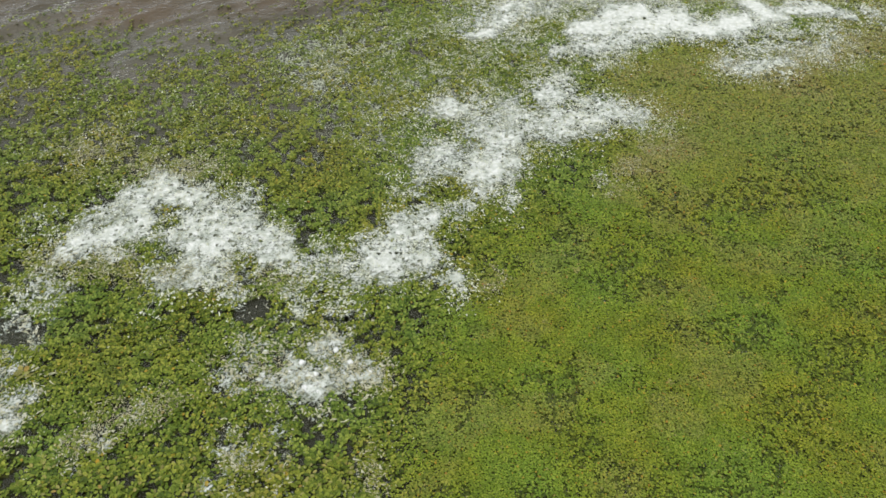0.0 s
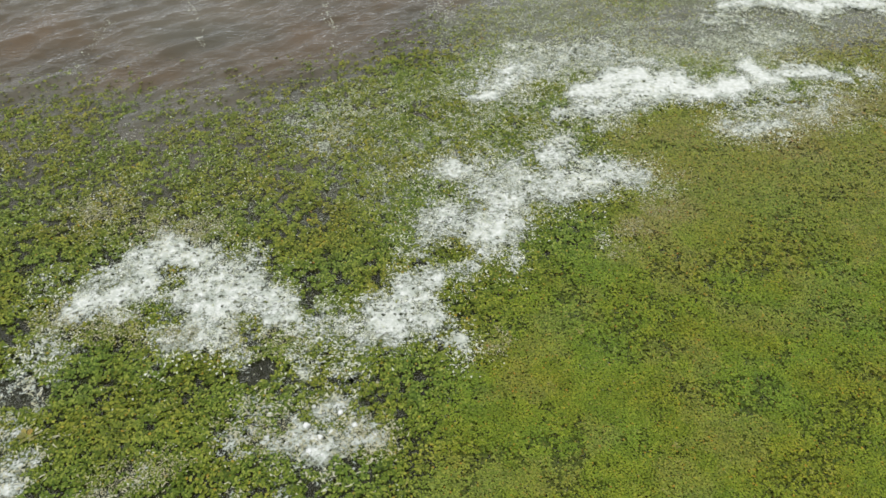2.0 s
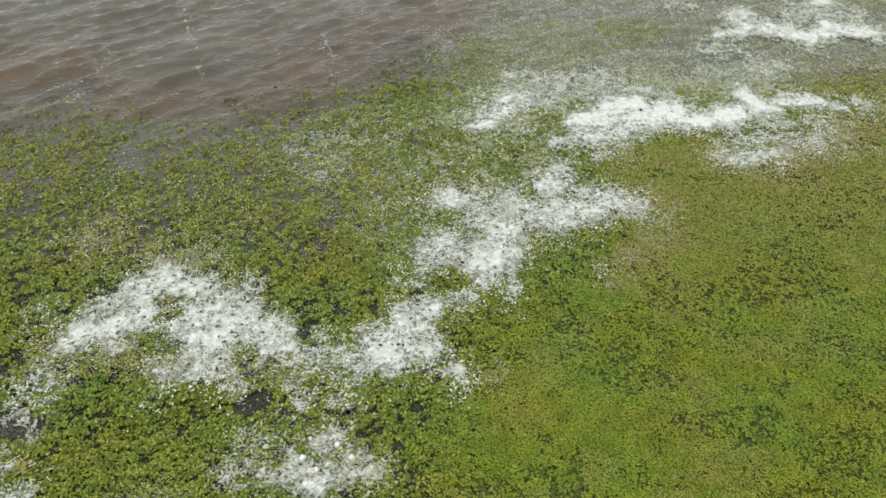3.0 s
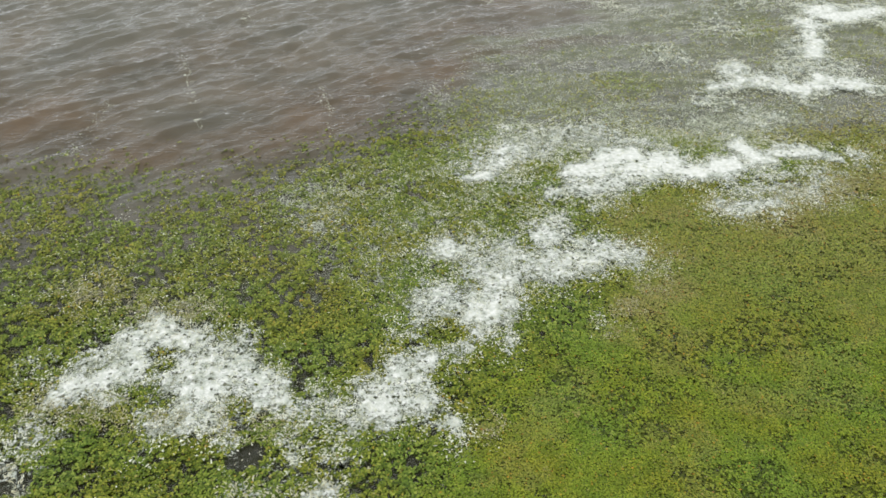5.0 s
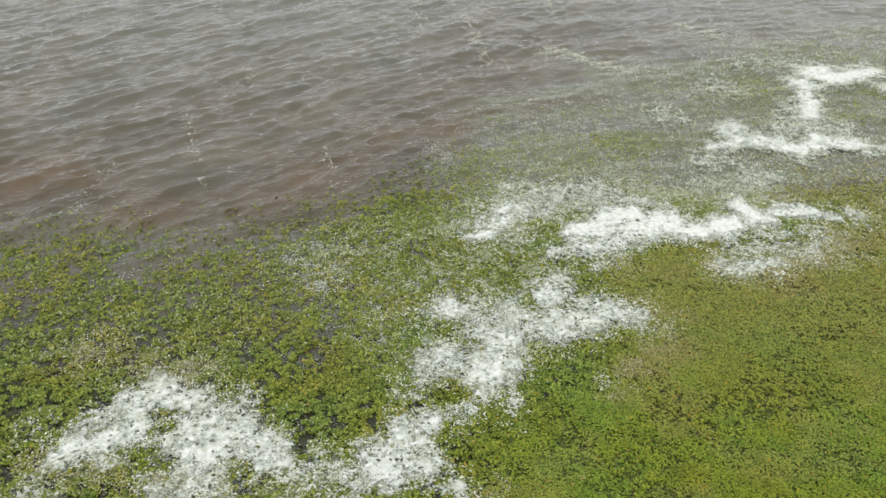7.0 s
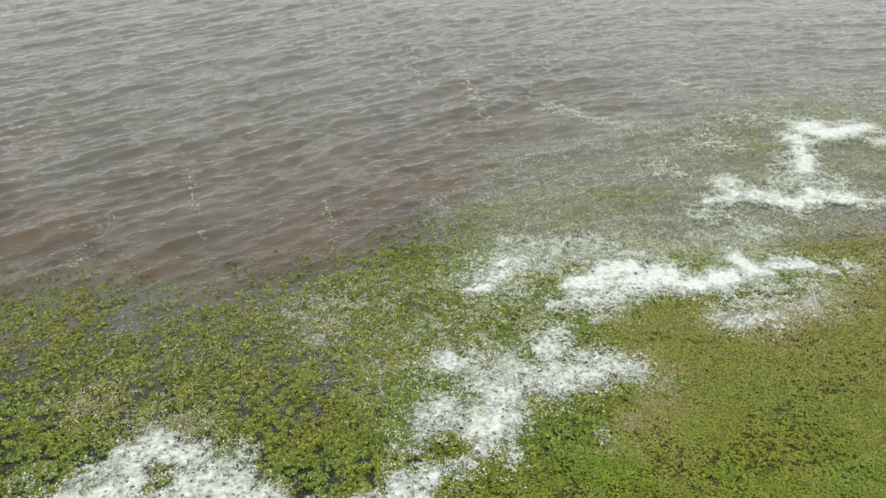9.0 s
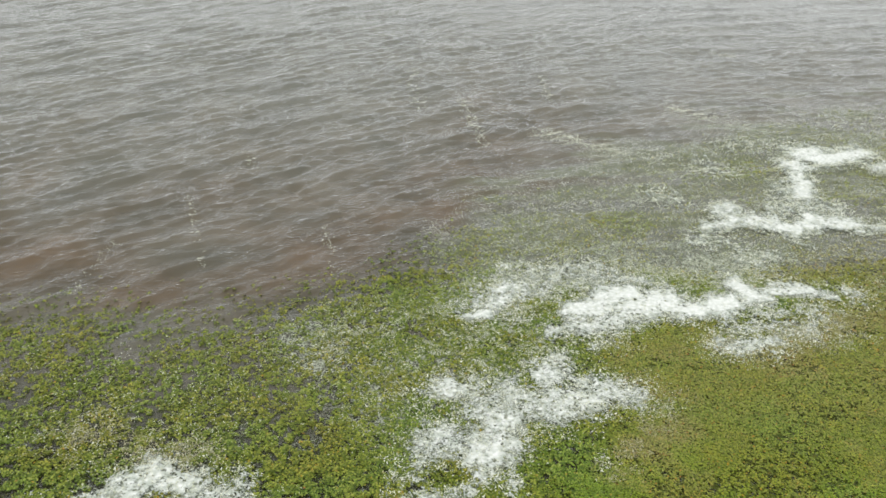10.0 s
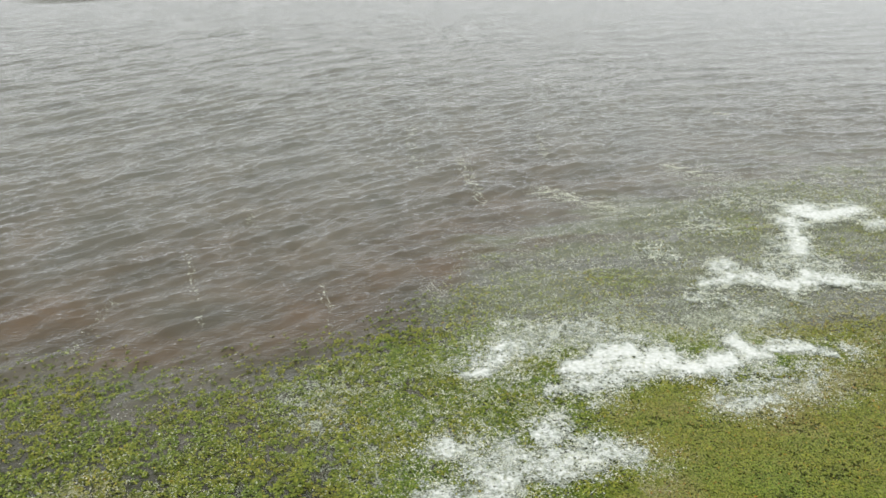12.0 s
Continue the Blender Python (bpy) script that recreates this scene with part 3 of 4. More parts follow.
def build_water():
    right = np.arange(0, 25, 0.13)
    right = np.concatenate([right, grow(right[-1], 0.13, 1.022, 70)])
    right = np.concatenate([right, grow(right[-1], 1.2, 1.35, 3200)])
    xs = np.concatenate([-right[:0:-1], right])
    near = np.concatenate([np.arange(4.5, 15, 0.17), np.arange(15, 44, 0.11)])
    far = grow(near[-1], 0.11, 1.009, 130)
    far2 = grow(far[-1], 1.1, 1.3, 3400)
    back = -grow(-4.5, 0.3, 1.3, 3200)[::-1]
    ys = np.concatenate([back, near, far, far2])
    gx, gy = np.meshgrid(xs, ys)
    z = swell(gx, gy)
    nx, ny = len(xs), len(ys)
    i = (np.arange(ny - 1)[:, None] * nx + np.arange(nx - 1)[None]).ravel()
    faces = np.stack([i, i + 1, i + nx + 1, i + nx], -1)
    s = shore(gx, gy)
    open_lake = 1 - smooth(-0.3, 3.2, s)
    wash = drowned(gx, gy)
    weed = far_wash(gx, gy) * smooth(-4.0, 1.5, s + 3.0 * (streaks(gx, gy) - 0.5)) * (0.32 + 0.62 * streaks(gx, gy))
    band = smooth(12.5, 17.5, gy) * (1 - fineness(gx, gy)) * (1 - open_lake)
    silt = np.clip(0.32 + 0.62 * open_lake + 0.22 * weed * (1 - open_lake) + 0.44 * band, 0, 0.94)
    verts = np.stack([gx, gy, z], -1).reshape(-1, 3)
    stir = np.clip(1.05 * np.exp(-np.maximum(-s, 0) / 11) * (0.5 + fbm(gx * 0.25, gy * 0.25, 47, 3)), 0, 1) * open_lake * (1 - 0.6 * smooth(2, 10, gx))
    stir = np.maximum(stir, 0.45 * band * (1 - far_wash(gx, gy)))
    me = mesh_from("water", verts, faces, WATER, {"ruffle": gust_patch(gx, gy).ravel(), "silt": silt.ravel(), "stir": stir.ravel(), "weed": np.clip(weed, 0, 1).ravel(), "algae": (0.9 * smooth(0.3, 4.5, s) * (1 - 0.8 * far_wash(gx, gy)) * (1 - 0.72 * band)).ravel()}, flat=False)
    tagged(new("water", me), "brown murky lake water with small wind waves", "water", kind="structure")
    bed = bmesh.new()
    bmesh.ops.create_grid(bed, x_segments=40, y_segments=40, size=3300)
    for v in bed.verts:
        v.co.z = -0.9 - 0.1 * noise.noise(v.co * 0.01)
    me = bpy.data.meshes.new("lake_bed")
    bed.to_mesh(me)
    bed.free()
    me.materials.append(MUD)
    tagged(new("lake_bed", me), "dark muddy lake bed under the water", "ground", kind="structure")


build_water()

# ---------------------------------------------------------------- plants
KITE = np.array([(-1.0, 0, 0), (0.15, -0.72, 0.14), (1.0, 0.0, -0.05), (0.15, 0.72, 0.14)])
KITE_F = np.array([(0, 1, 2), (0, 2, 3)])
OVAL = np.array([(-1.0, 0, 0), (-0.3, -0.58, 0.12), (0.5, -0.60, 0.12), (0.95, 0, -0.04), (0.5, 0.60, 0.12), (-0.3, 0.58, 0.12)])
OVAL_F = np.array([(0, 1, 2), (0, 2, 3), (0, 3, 4), (0, 4, 5)])


def gaps(x, y):
    """Dark openings between the rosettes: high where there is water."""
    return 0.34 * fbm(x * 1.8, y * 1.8, 51, 3) + 0.66 * fbm(x * 7.0, y * 7.0, 55, 2)


BROWN = [(8.4, 17.8, 10.2, 19.4, 0.7), (10.2, 19.4, 13.2, 22.0, 0.9), (12.0, 19.9, 12.6, 20.6, 0.8), (10.5, 22.4, 14.5, 24.6, 1.2), (4.2, 14.5, 5.3, 15.1, 0.6), (0.7, 11.0, 1.0, 11.1, 0.3)]


def wilted(x, y, r):
    """Brown and rusty leaves: in soft patches, and along the inner rim of the foam. Far leaves of the close mat are
    paled to paint in sky sheen.
    """
    rim = FOAM_RIM(x, y) * fineness(x, y)
    stain = np.zeros(np.shape(x))
    for x0, y0, x1, y1, reach in BROWN:
        stain = np.maximum(stain, 0.75 * smooth(1.2, 0.1, stroke(x, y, x0, y0, x1, y1) / reach + 0.8 * (fbm(x * 1.5, y * 1.5, 63, 3) - 0.5)))
    spot = smooth(0.53, 0.68, fbm(x * 1.1, y * 1.1, 61, 3)) * (0.3 + 0.7 * fineness(x, y))
    silty = 0.45 * far_wash(x, y)
    # far close mat: grazing sky sheen painted as a pale tint; outer west: paler too
    return np.clip((0.36 * rim + 0.30 * spot + stain + silty + 0.50 * smooth(12.0, 17.0, y) * smooth(1.0, 5.0, x) * fineness(x, y) + 0.22 * smooth(11.0, 15.0, y) * smooth(1.0, -3.0, x)) * (0.3 + 1.0 * r), 0, 0.85)


def mesh_of_leaves(x, y):
    """1 where leaves catch the foam, 0 in the open holes of the mat."""
    return 1 - 0.92 * smooth(0.54, 0.60, gaps(x, y)) * (1 - fineness(x, y))


def near_plot(x, y):
    """The near stretch where every plant is a thing of its own."""
    return (x > -6.6) & (x < -1.4) & (y > 6.45) & (y < 7.55)


def build_rosettes():
    """Loose rosettes of small oval leaves, floating on the water."""
    V, F, W, GAP_SHADE, at = [], [], [], [], 0
    for y0, y1, step, leaves, grid_seed in ((4.5, 12, 0.086, 9, 71), (12, 22, 0.080, 8, 72), (22, 39, 0.095, 7, 73)):
        x, y, r = jitter_grid(-26, 26, y0 - 1.2, y1 + 1.2, step, grid_seed)
        ok = in_sight(x, y) & between(y, y0, y1, r)
        x, y = x[ok], y[ok]
        s, fine, wet = shore(x, y), fineness(x, y), drowned(x, y)
        chance = smooth(-1.0, 1.7, s) * (1 - 0.96 * fine) * (1 - 0.86 * far_wash(x, y)) * (1 - 0.38 * wet)
        water = gaps(x, y)
        ok = (r.rand(len(x)) < chance) & (water < 0.550 + 0.10 * r.rand(len(x)) - 0.085 * wet + 0.030 * smooth(11.0, 14, y) * smooth(-3.0, 0.0, x) - 0.005 * smooth(12.0, 15.0, y) * smooth(0.0, -3.5, x) + 0.05 * smooth(-0.5, 1.0, x))
        ok &= (stroke(x, y, -3.6, 10.3, -3.4, 10.45) > 0.26) & (stroke(x, y, -8.2, 9.9, -7.4, 9.8) > 0.3)
        ok &= ~near_plot(x, y)
        x, y, wet = x[ok], y[ok], wet[ok]
        n = len(x)
        shape = (OVAL, OVAL_F) if y0 < 10 else (KITE, KITE_F)
        size = step * (0.62 + 0.35 * r.rand(n))
        under = smooth(0.38, 0.70, ALL_FOAM(x, y)) * (r.rand(n) < 0.95)
        z = swell(x, y) + 0.014 + 0.02 * r.rand(n) - 0.055 * wet * (0.3 + 0.9 * r.rand(n)) - 0.060 * under
        wilt_sheen = wilted(x, y, r.rand(n)) * 0.6
        loose = smooth(12.0, 16.0, y) * (0.35 + 0.65 * wet)
        for k in range(leaves):
            a = k * 2.4 + r.rand(n) * 0.8 + r.rand() * 6
            d = size * (0.2 + 0.8 * math.sqrt((k + 0.4) / leaves)) * (0.8 + 0.4 * r.rand(n))
            ls = size * (0.38 + 0.22 * r.rand(n)) * (0.87 if y0 < 10 else 1.0)
            v, ff = scatter(*shape, x + d * np.cos(a), y + d * np.sin(a), z + 0.02 * r.rand(n) + 0.014 * (leaves - k) / leaves - 0.055 * loose * k / leaves,
                            ls, a + 0.5 * r.normal(size=n), 0.3 * r.normal(size=n), 0.3 * r.normal(size=n), 0.3, 81 + k)
            V.append(v), F.append(ff + at), W.append(np.repeat(np.clip(wilt_sheen + 0.6 * (r.rand(n) < 0.008), 0, 1), len(shape[0])))
            at += len(v)
        # leaves on the water under the rosettes, coloured dark for shade in the gaps
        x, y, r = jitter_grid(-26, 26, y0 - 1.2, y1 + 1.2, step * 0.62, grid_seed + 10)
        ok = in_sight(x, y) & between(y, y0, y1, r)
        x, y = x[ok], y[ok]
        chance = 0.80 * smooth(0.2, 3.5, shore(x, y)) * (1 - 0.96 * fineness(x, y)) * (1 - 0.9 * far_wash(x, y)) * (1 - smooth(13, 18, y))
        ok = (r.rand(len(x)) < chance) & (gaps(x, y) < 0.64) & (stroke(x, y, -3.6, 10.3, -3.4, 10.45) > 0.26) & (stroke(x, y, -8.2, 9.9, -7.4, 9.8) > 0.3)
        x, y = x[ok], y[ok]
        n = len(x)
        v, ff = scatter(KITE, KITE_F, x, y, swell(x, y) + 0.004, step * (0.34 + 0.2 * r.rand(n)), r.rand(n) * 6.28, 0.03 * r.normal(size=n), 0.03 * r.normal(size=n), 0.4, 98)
        V.append(v), F.append(ff + at), W.append(np.full(len(v), 0.0)), GAP_SHADE.append((at, at + len(v)))
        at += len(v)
    gap_shade = np.zeros(at)
    for a, b in GAP_SHADE:
        gap_shade[a:b] = 1.0
    me = mesh_from("floating_rosettes", np.concatenate(V), np.concatenate(F), ROSETTE, {"wilt_sheen": np.concatenate(W), "gap_shade": gap_shade})
    tagged(new("floating_rosettes", me), "loose yellow-green floating rosettes with small leaves on the lake", "water plants", kind="stuff")


def build_small_leaves():
    """The close mat of small leaves, in two layers: the upper one broken by fine cracks, the lower one under it, its
    colour darkened for shade.
    """
    V, F, W, GAP_SHADE, at = [], [], [], [], 0
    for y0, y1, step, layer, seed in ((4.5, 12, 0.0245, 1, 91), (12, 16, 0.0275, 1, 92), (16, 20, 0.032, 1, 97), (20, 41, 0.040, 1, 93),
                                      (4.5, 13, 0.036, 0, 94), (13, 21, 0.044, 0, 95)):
        x, y, r = jitter_grid(-3 if y0 < 20 else -4, 10.5 if y0 < 10 else (15 if y0 < 20 else 26), y0 - 1.2, y1 + 1.2, step, seed)
        ok = in_sight(x, y) & between(y, y0, y1, r)
        x, y = x[ok], y[ok]
        fine, f, wet = fineness(x, y), ALL_FOAM(x, y), drowned(x, y) * 0.97
        far = smooth(19.0, 21.0, y) * smooth(-0.5, 4.5, shore(x, y) + 2.5 * (streaks(x, y) - 0.5)) * smooth(-1.5, 2.0, x)
        chance = np.maximum(fine, (0.36 + 0.20 * streaks(x, y)) * far)
        big = fbm(x * 0.9, y * 0.9, 105, 3)
        # a web of narrow cracks, closer in some patches than in others, and a few small holes
        web = smooth(0.47, 0.60, 0.6 * big + 0.4 * fbm(x * 2.7, y * 2.7, 103, 2))
        wide = (0.001 + 0.062 * web) * (1 - 0.72 * smooth(12, 17, y)) * (1 - 0.7 * far)
        crack = np.minimum(np.abs(fbm(x * 6.0, y * 6.0, 101, 3) - 0.5), 1.5 * np.abs(fbm(x * 10 + 5, y * 10, 109, 2) - 0.5))
        hole = 0.6 * fbm(x * 9, y * 9, 107, 2) + 0.4 * big > 0.695 + 0.07 * far
        if layer:
            ok = (r.rand(len(x)) < chance * 0.95) & (crack > wide) & ~hole
        else:
            ok = r.rand(len(x)) < chance * 0.97
        x, y, wet, f = x[ok], y[ok], wet[ok], f[ok]
        k = len(x)
        up = 0.028 if layer else 0.002
        under = smooth(0.38, 0.70, f) * (r.rand(k) < 0.9)
        z = swell(x, y) + up + (0.036 if layer else 0.006) * r.rand(k) - 0.056 * wet - 0.005 * far_wash(x, y) - 0.060 * under
        v, ff = scatter(KITE, KITE_F, x, y, z, step * (0.72 + 0.42 * r.rand(k)), r.rand(k) * 6.28, r.normal(size=k) * 0.2, r.normal(size=k) * 0.2, 0.4, seed)
        V.append(v), F.append(ff + at), W.append(np.repeat(np.clip(wilted(x, y, r.rand(k)) + 0.6 * (r.rand(k) < 0.012), 0, 1), 4))
        # shade inside the cracks: only the lower layer gets the darker colour
        GAP_SHADE.append(np.full(len(v), 0.66 * (1 - layer)))
        at += len(v)
    # the mat goes on under and behind the drone
    x, y, r = jitter_grid(-14, 14, -8, 4.5, 0.062, 96)
    ok = (0.5 * fbm(x * 7, y * 7, 55, 2) + 0.5 * fbm(x * 1.8, y * 1.8, 51, 3) < 0.58) & (r.rand(len(x)) < 0.9)
    x, y = x[ok], y[ok]
    k = len(x)
    v, ff = scatter(KITE, KITE_F, x, y, swell(x, y) + 0.02 + 0.03 * r.rand(k), 0.062 * (0.72 + 0.42 * r.rand(k)), r.rand(k) * 6.28, r.normal(size=k) * 0.2, r.normal(size=k) * 0.2, 0.4, 96)
    V.append(v), F.append(ff + at), W.append(np.repeat(wilted(x, y, r.rand(k)), 4)), GAP_SHADE.append(np.zeros(len(v)))
    me = mesh_from("leaf_mat", np.concatenate(V), np.concatenate(F), SMALL, {"wilt_sheen": np.concatenate(W), "gap_shade": np.concatenate(GAP_SHADE)})
    tagged(new("leaf_mat", me), "close green mat of small floating leaves with rusty patches", "water plants", kind="stuff")


build_rosettes()
build_small_leaves()


# ---------------------------------------------------------------- foam
SCRAP = np.array([(1.35, 0, 0), (-0.75, 0.85, 0), (-0.85, -0.75, 0), (0, 0, 0.6)])
SCRAP_F = np.array([(0, 1, 3), (1, 2, 3), (2, 0, 3)])
STRAND = np.array([(-1.3, -0.25, 0), (-0.5, 0.25, 0.12), (-0.4, -0.15, 0.12), (0.45, 0.30, 0.15), (0.40, -0.10, 0.15), (1.3, -0.30, 0)])
STRAND_F = np.array([(0, 2, 1), (1, 2, 3), (2, 4, 3), (3, 4, 5)])


def grid_faces(keep):
    """Quads of a grid, and the vertices that they use, where all four corners are kept."""
    cell = keep[:-1, :-1] & keep[1:, :-1] & keep[:-1, 1:] & keep[1:, 1:]
    jj, ii = np.nonzero(cell)
    nx = keep.shape[1]
    i = jj * nx + ii
    faces = np.stack([i, i + 1, i + nx + 1, i + nx], -1)
    used, inv = np.unique(faces, return_inverse=True)
    return used, inv.reshape(faces.shape)


def scraps(x, y, z, size, r, seed):
    """Loose foam: half of it round scraps, half of it bent strands."""
    n = len(x)
    half = r.rand(n) < 0.5
    V, F, at = [], [], 0
    for pick, shape, k in ((half, SCRAP, 0), (~half, STRAND, 1)):
        m = int(pick.sum())
        v, f = scatter(shape, SCRAP_F if k == 0 else STRAND_F, x[pick], y[pick], z[pick], size[pick] * (1.0 if k == 0 else 1.35), r.rand(m) * 6.28,
                       0.25 * r.normal(size=m), 0.25 * r.normal(size=m), 0.8, seed + k)
        V.append(v), F.append(f + at)
        at += len(v)
    return np.concatenate(V), np.concatenate(F)


def build_drift(name, label):
    """A drift of foam: a lumpy crust, torn into lace where leaves stand through, a thin film on the water and loose scraps round it."""
    step = 0.034
    pts = np.array([row[:4] for row in FOAM[name]])
    x0, x1 = min(pts[:, 0].min(), pts[:, 2].min()) - 1.2, max(pts[:, 0].max(), pts[:, 2].max()) + 1.2
    y0, y1 = min(pts[:, 1].min(), pts[:, 3].min()) - 1.2, max(pts[:, 1].max(), pts[:, 3].max()) + 1.2
    gx, gy = np.meshgrid(np.arange(x0, x1, step), np.arange(y0, y1, step))
    r = np.random.RandomState(7)
    gx = gx + (r.rand(*gx.shape) - 0.5) * step * 0.7
    gy = gy + (r.rand(*gy.shape) - 0.5) * step * 0.7
    cov = COVER[name](gx, gy)
    tear = 0.6 * (fbm(gx * 2.6, gy * 2.6, 111, 3) - 0.5) + 0.9 * (fbm(gx * 7, gy * 7, 113, 2) - 0.5)
    firm = 0.22 * smooth(0.66, 1.0, cov) if name in ("ridge", "east") else 0.0  # the outer drifts are freshly packed
    body = 1.16 * cov - 0.32 + firm + tear * (1.3 - 0.6 * cov)
    lift = 0.003 * list(FOAM).index(name)
    h = swell(gx, gy)
    z = h + 0.045 + lift + 0.035 * np.clip(body, 0, 1) * (0.3 + fbm(gx * 4, gy * 4, 117, 2)) + 0.022 * (fbm(gx * 13, gy * 13, 119, 2) - 0.5) * (1 - 1.6 * firm)
    used, faces = grid_faces((cov > 0.02) & (body > -0.36))
    crust = tagged(new("foam_drift"), label, "foam", "foam drifts on the weed")
    crust.empty_display_size = 0.2
    me = mesh_from("crust", np.stack([gx, gy, z], -1).reshape(-1, 3)[used], faces, FOAM_LACE, {"thick": body.ravel()[used]}, flat=False)
    shell = tagged(new("crust", me), "lumpy white foam crust torn into lace", kind="stuff")
    shell.parent = crust
    # thin grey film on the water between the leaves
    veil_ = 1.1 * np.maximum(cov, 0.36 * HALO[name](gx, gy)) - 0.26 + 0.9 * (fbm(gx * 2.1, gy * 2.1, 141, 3) - 0.5)
    veil_ = np.where(stroke(gx, gy, -3.6, 10.3, -3.4, 10.45) > 0.32, veil_, -3.0)
    used, faces = grid_faces(veil_ > -0.36)
    verts = np.stack([gx, gy, h + 0.008 + lift + 0.006 * vnoise(gx * 20, gy * 20, 145)], -1).reshape(-1, 3)[used]
    skin = new("film", mesh_from("film", verts, faces, FOAM_FILM, {"thick": veil_.ravel()[used]}, flat=False))
    skin.parent = crust
    tagged(skin, "thin grey foam film on the water", kind="stuff")
    # loose scraps and strands, thickest where the crust breaks up
    x, y, r = jitter_grid(x0, x1, y0, y1, 0.030, 131)
    v = COVER[name](x, y)
    clump = smooth(0.36, 0.62, 0.5 * fbm(x * 2.6, y * 2.6, 111, 3) + 0.5 * fbm(x * 9, y * 9, 137, 2))
    v = np.maximum(v, 0.30 * HALO[name](x, y))
    ok = r.rand(len(x)) < 0.85 * smooth(0.0, 0.45, v) * (1 - 0.5 * smooth(0.6, 0.95, v)) * (0.10 + 0.90 * clump) * mesh_of_leaves(x, y) * (1 - 0.45 * smooth(11.5, 9.5, y))
    x, y, v = x[ok], y[ok], v[ok]
    n = len(x)
    vv, f = scraps(x, y, swell(x, y) + 0.05 + 0.04 * r.rand(n), (0.008 + 0.020 * r.rand(n) ** 2) * (1 + 0.015 * np.maximum(y - 12, 0) + 0.55 * smooth(11.5, 9.5, y)), r, 129)
    froth = new("froth", mesh_from("froth", vv, f, FOAM_CREAM if name in ("south", "corner") else FOAM_THIN))
    froth.parent = crust
    tagged(froth, "small white bubbles and scraps of foam", kind="stuff")


build_drift("west", "wide drift of white foam with leaves standing through")
build_drift("middle", "zigzag drift of white foam along the weed mat")
build_drift("ridge", "long bright ridge of white foam on the weed")
build_drift("east", "bright white foam lying on the far weed")
build_drift("south", "small thin drift of white foam with round lumps")
build_drift("corner", "pale drift of foam at the mat's near end")


def build_flecks():
    """Scattered bubbles and scraps of foam."""
    x, y, r = jitter_grid(-13, 20, 5.0, 48, 0.027, 121)
    ok = in_sight(x, y, 0.6)
    x, y = x[ok], y[ok]
    s = spray(x, y)
    clump = smooth(0.40, 0.68, 0.5 * fbm(x * 2.2, y * 2.2, 123, 3) + 0.5 * fbm(x * 8, y * 8, 127, 2))
    ok = r.rand(len(x)) < (0.25 + 1.20 * smooth(12, 18, y)) * s * (0.12 + clump + 0.30 * far_wash(x, y)) * np.maximum(mesh_of_leaves(x, y), 1 - smooth(-0.5, 1.5, shore(x, y)))
    x, y = x[ok], y[ok]
    n = len(x)
    z = swell(x, y) + 0.04 + 0.03 * r.rand(n)
    v, f = scraps(x, y, z, (0.007 + 0.015 * r.rand(n) ** 2) * (0.92 - 0.24 * smooth(20.5, 23.5, y) + 0.10 * smooth(26, 36, y)), r, 129)
    me = mesh_from("foam_flecks", v, f, FOAM_THIN)
    tagged(new("foam_flecks", me), "scattered scraps and bubbles of pale foam on leaves and water", "foam", kind="stuff")
    # thin grey foam spread on the water between the outer plants
    gx, gy = np.meshgrid(np.arange(-4.5, 11.0, 0.06), np.arange(14.5, 24.5, 0.06))
    thick = 0.62 * spray(gx, gy) - 0.08 + 0.9 * (fbm(gx * 1.3, gy * 1.3, 147, 4) - 0.5)
    thick = np.where(fineness(gx, gy) < 0.5, thick, -3.0)
    used, faces = grid_faces((thick > -0.36) & (spray(gx, gy) > 0.04))
    verts = np.stack([gx, gy, swell(gx, gy) + 0.007 + 0.006 * vnoise(gx * 20, gy * 20, 149)], -1).reshape(-1, 3)[used]
    me = mesh_from("foam_film", verts, faces, FOAM_FILM, {"thick": thick.ravel()[used]}, flat=False)
    tagged(new("foam_film", me), "thin grey foam film on water between floating plants", "foam", kind="stuff")


build_flecks()


STREAKS = [(-8.8, 28.0, -7.2, 22.8, 0.13, 0.30), (-3.8, 25.6, -3.2, 22.5, 0.14, 0.32), (-10.3, 24.5, -10.5, 21.1, 0.16, 0.25), (1.1, 39.3, 1.9, 33.3, 0.28, 0.5),
           (5.2, 43.1, 5.2, 39.4, 0.25, 0.3), (-7.7, 32.6, -7.0, 30.5, 0.22, 0.3), (15.5, 47.6, 16.3, 47.1, 0.35, 0.5), (10.7, 38.6, 11.8, 36.3, 0.45, 0.85),
           (-1.5, 44.7, -0.9, 37.6, 0.26, 0.36), (4.5, 34.9, 7.4, 32.2, 0.40, 0.7)]


